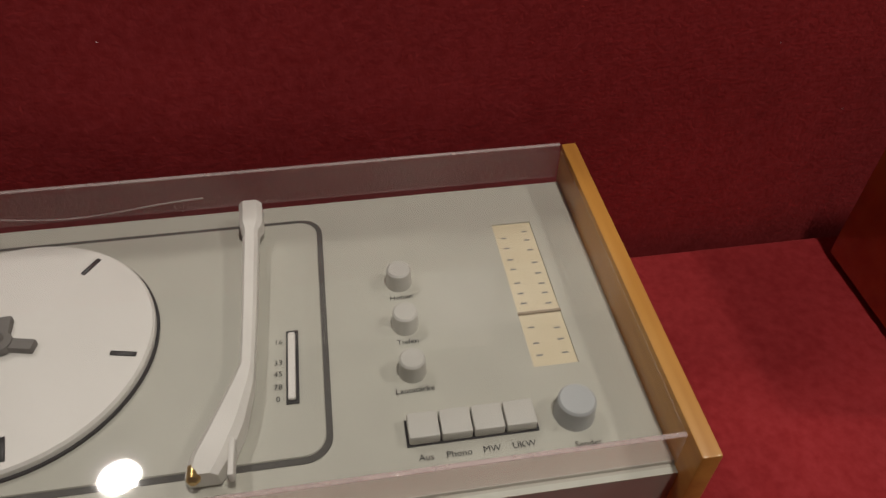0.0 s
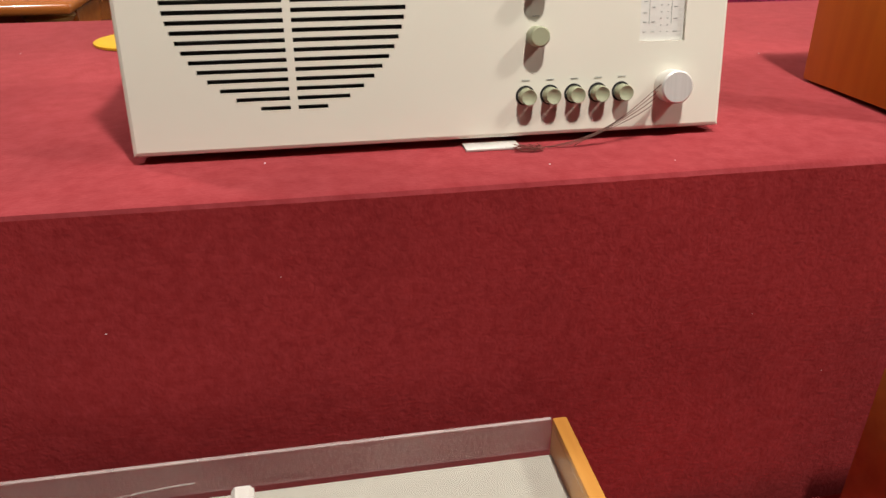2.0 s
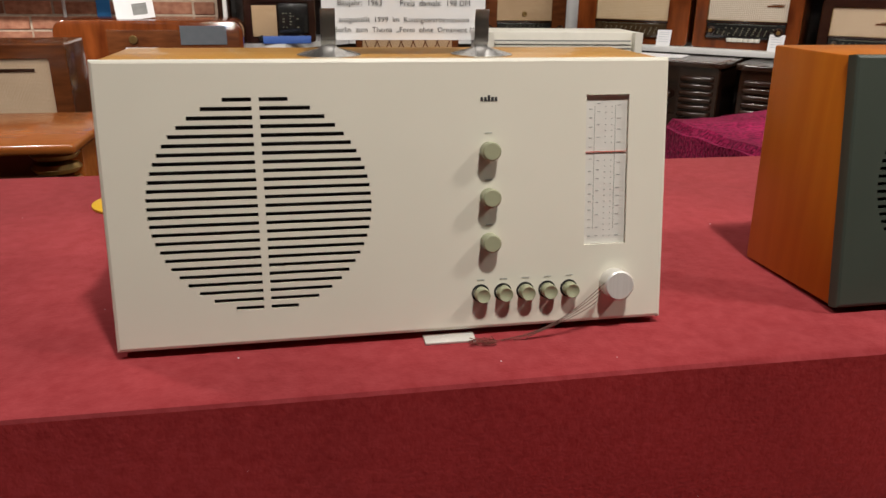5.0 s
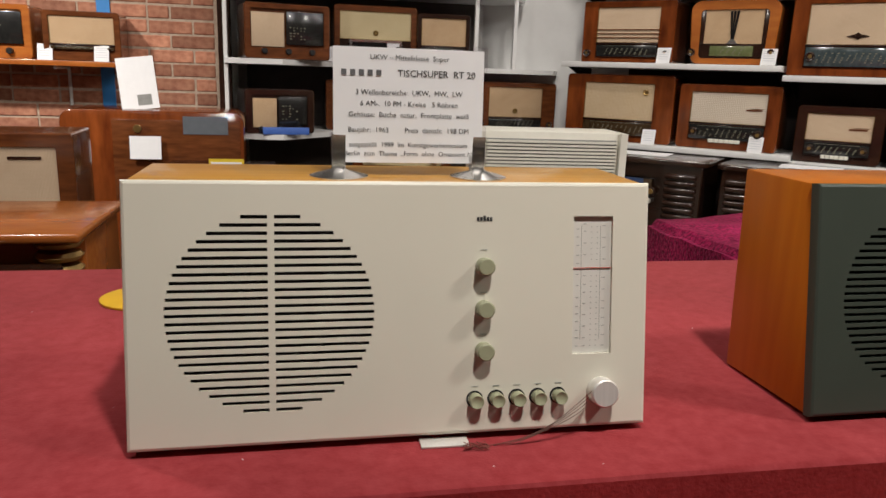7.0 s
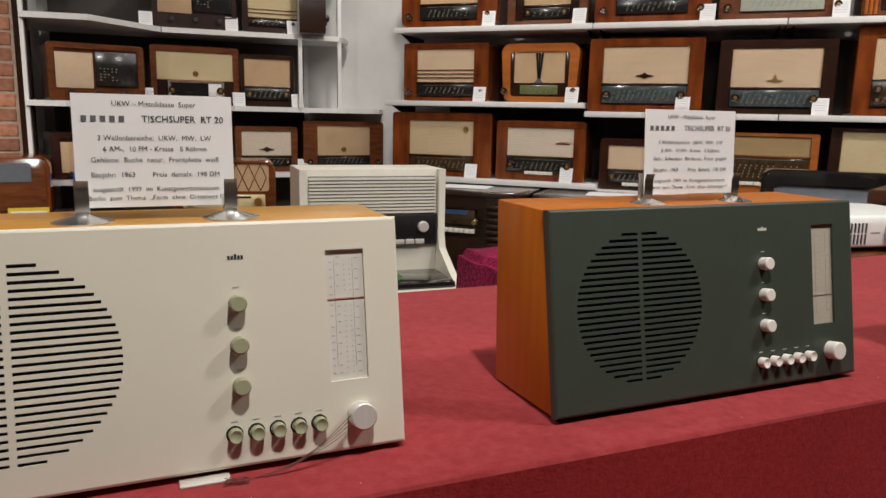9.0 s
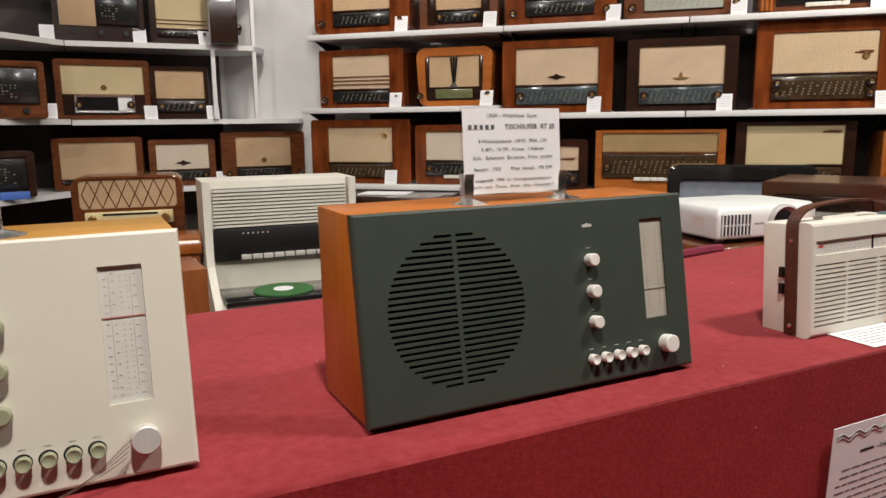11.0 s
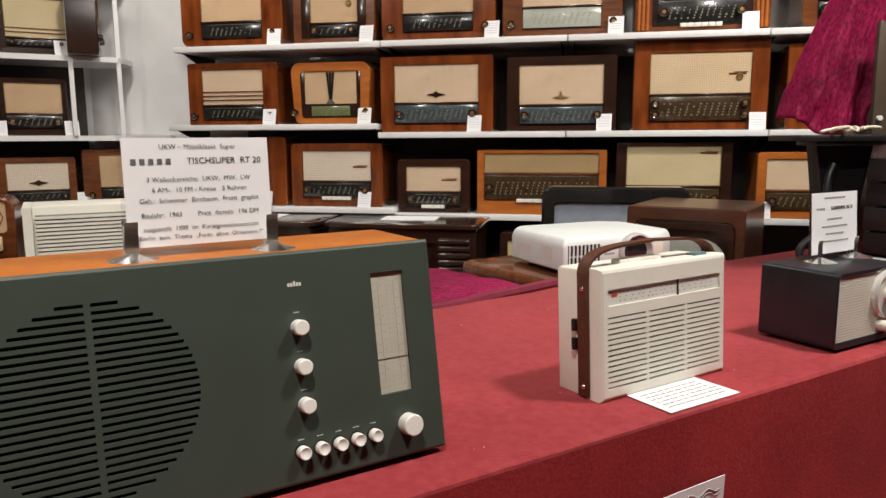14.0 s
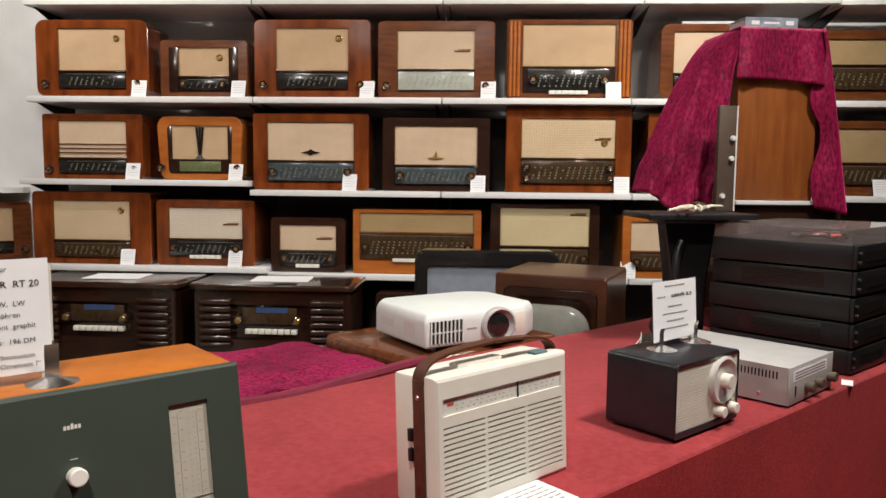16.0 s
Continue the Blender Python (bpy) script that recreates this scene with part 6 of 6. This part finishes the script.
part("lock", knob(-0.08, 0.885, 0.02, 0.012, 0), BRASS, t)
part("plinth", boxed(-0.42, 0.42, 0.02, 0.4, 0, 0.036), WOODS["dark"], t)
t = thing("leaning_print", pose(-0.665, 3.42, 0.974, -12, -7, 2), "framed white print leaning on the brick wall", "print")
part("board", boxed(-0.092, 0.092, 0, 0.008, 0, 0.27), PAPER, t)
part("small_picture", boxed(-0.01, 0.06, -0.001, 0.001, 0.02, 0.075), GREYINK, t)
t = thing("white_card", pose(-0.625, 3.26, 0.735, -6, 0, 0), "white card standing before the walnut console", "card")
part("card", boxed(-0.075, 0.075, 0, 0.002, 0, 0.115), PAPER, t)
t = thing("open_console", pose(-0.28, 2.95, 0), "dark low console with an open top before the walnut one", "console radio")
part("cabinet", boxed(-0.22, 0.30, 0, 0.30, 0, 0.734, 0.006), WOODS["dark"], t)
t = thing("yellow_card", pose(-0.20, 2.93, 0.735), "yellow-edged card on the dark console", "card")
part("card", boxed(-0.08, 0.08, 0, 0.003, 0, 0.045), mat("yellow_card", (0.75, 0.55, 0.03), (0.7, 0.5, 0.03), 0.7), t)
part("paper", boxed(-0.07, 0.07, -0.001, 0.0, 0.0, 0.03), PAPER, t)
t = thing("wall_shelf", pose(-1.295, 3.645, 1.2), "orange wooden wall shelf on a steel bracket", "shelf")
part("board", boxed(-0.9, 0.47, 0, 0.275, -0.022, 0.006, 0.003), WOODS["orange"], t)
part("bracket", tube([(0.16, 0.02, -0.03), (0.16, 0.25, -0.03), (0.16, 0.262, -0.05), (0.16, 0.262, -0.24)], 0.009, 8), SHELFW, t)
valve_radio(pose(-0.995, 3.68, 1.207, 0, 0, 2), 0.385, 0.256, depth=0.22, wood="walnut", mx=0.08, top=0.1, split=0.2, low=0.18, cloth="tan", dial="brown", knobs="inside", group="wall shelf radios", label="walnut radio with tan cloth on the wall shelf")
valve_radio(pose(-1.487, 3.68, 1.207), 0.49, 0.277, depth=0.22, wood="orange", mx=0.08, top=0.1, low=0.2, cloth="tan", side=True, group="wall shelf radios", label="light wooden radio with slatted grille and round dial")
copy_thing(card, pose(-0.90, 3.66, 1.207)), copy_thing(card, pose(-1.18, 3.66, 1.207))
t = thing("blue_post", pose(-0.935, 3.925, 0), "narrow bright blue upright on the brick wall", "post")
part("post", boxed(-0.035, 0.035, -0.012, 0.004, 0, 3.1), mat("blue_paint", (0.03, 0.20, 0.52), (0.035, 0.22, 0.55), 0.5), t)
t = thing("cloth_front_set", pose(-0.80, 2.2, 0, 0, 0, 4), "dark-framed set with a broad tan cloth front", "radio")
part("cabinet", framed(rounded(0.52, 0.95, 0.012, 5, -0.12, 0.475), rounded(0.44, 0.80, 0.008, 5, -0.14, 0.5), 0.3, 0.014, 0.005), WOODS["walnut"], t)
part("speaker_cloth", boxed(-0.359, 0.079, 0.006, 0.0135, 0.101, 0.899), CLOTHS["pale"], t)
part("badge", bars([(-0.08, 0.03, 0.855, 0.866)], 0.006, 0.002), WOODS["dark"], t)


def orange_console():
    t = thing("light_wood_console", pose(-0.62, 1.22, 0), "light orange-brown console with ribbed brass corner", "console radio")
    part("top_board", boxed(-0.5, 0.245, -0.02, 0.45, 0.775, 0.80, 0.01, 3), WOODS["orange"], t)
    part("cabinet", boxed(-0.48, 0.225, 0.10, 0.44, 0.08, 0.776, 0.006), WOODS["orange"], t)
    for k in range(5):
        part("corner_rib", lathe([(0.0, 0), (0.05, 0.003), (0.058, 0.014), (0.05, 0.025), (0, 0.028)], Matrix.Translation((0.165, 0.085, 0.745 - 0.034 * k)), 24), BRASS, t, "ribbed brass ring")
    part("plinth", boxed(-0.46, 0.2, 0.05, 0.42, 0, 0.081), WOODS["dark"], t)
    p = thing("paper_sheet", pose(-0.86, 1.42, 0.8015, 0, 0, -20), "white sheet of paper on the light console", "paper")
    part("sheet", boxed(-0.105, 0.148, -0.105, 0.105, 0, 0.001), PAPER, p)
    q = thing("dark_record_case", pose(-0.60, 1.00, 0), "dark brown flat case before the light console", "case")
    part("case", boxed(-0.4, 0.2, 0, 0.16, 0, 0.74, 0.012), WOODS["dark"], q)


orange_console()

# ---- bricks, nearest to the view first ----
def brick_mesh(w):
    bm = boxed(0, w, -0.010, 0.0, 0, 0.068, 0.004, 1)
    bmesh.ops.recalc_face_normals(bm, faces=bm.faces)
    mesh = bpy.data.meshes.new("brick")
    bm.to_mesh(mesh)
    bm.free()
    mesh.materials.append(BRICK)
    return mesh


WHOLE, HALF = brick_mesh(0.236), brick_mesh(0.112)
rest = bmesh.new()
r = random.Random(21)
for row in range(37):
    z = 0.01 + row * 0.0805
    x = -0.33
    k = 0
    while x > -4.2:
        mesh, w = (HALF, 0.112) if (row % 2 and k == 0) or (row % 4 == 2 and k % 2 == 1) or (k + row) % 7 == 5 else (WHOLE, 0.236)
        x -= w + 0.011
        k += 1
        jitter = (r.uniform(-0.002, 0.002), r.uniform(-0.003, 0.002), r.uniform(-0.0015, 0.0015))
        if x > -1.75 and 0.85 < z < 1.95:
            ob = new("brick", mesh)
            ob.parent = brickwall
            ob.matrix_basis = Matrix.Translation((x + jitter[0], 3.9355 + jitter[1], z + jitter[2]))
        else:
            box(rest, x, x + w, 3.9255, 3.935, z, z + 0.068)
ob = part("brickwork", rest, BRICK, brickwall, smooth=False)
ob["kind"] = "stuff"

# ---- lint on the cloths ----
r = random.Random(31)
bm = bmesh.new()
for k in range(80):
    x, s = r.uniform(-0.4, 2.6), r.uniform(0.0003, 0.0008)
    if k % 3:
        y, z = r.uniform(-0.08, 0.5), TABLE + 0.0008
    else:
        y, z = -0.0818 - 0.003 * x, r.uniform(0.5, 0.83)
    box(bm, x, x + s * 1.6, y, y + s, z, z + s)
lint = tagged(part("lint", bm, PAPER, None), "pale specks of lint on the red cloth", "lint", kind="stuff")
for ob in bpy.data.objects:
    if ob.name.split(".")[0] in ("dial_print", "scale_marks", "printed_lines", "caption_lines"):
        ob["kind"] = "stuff"
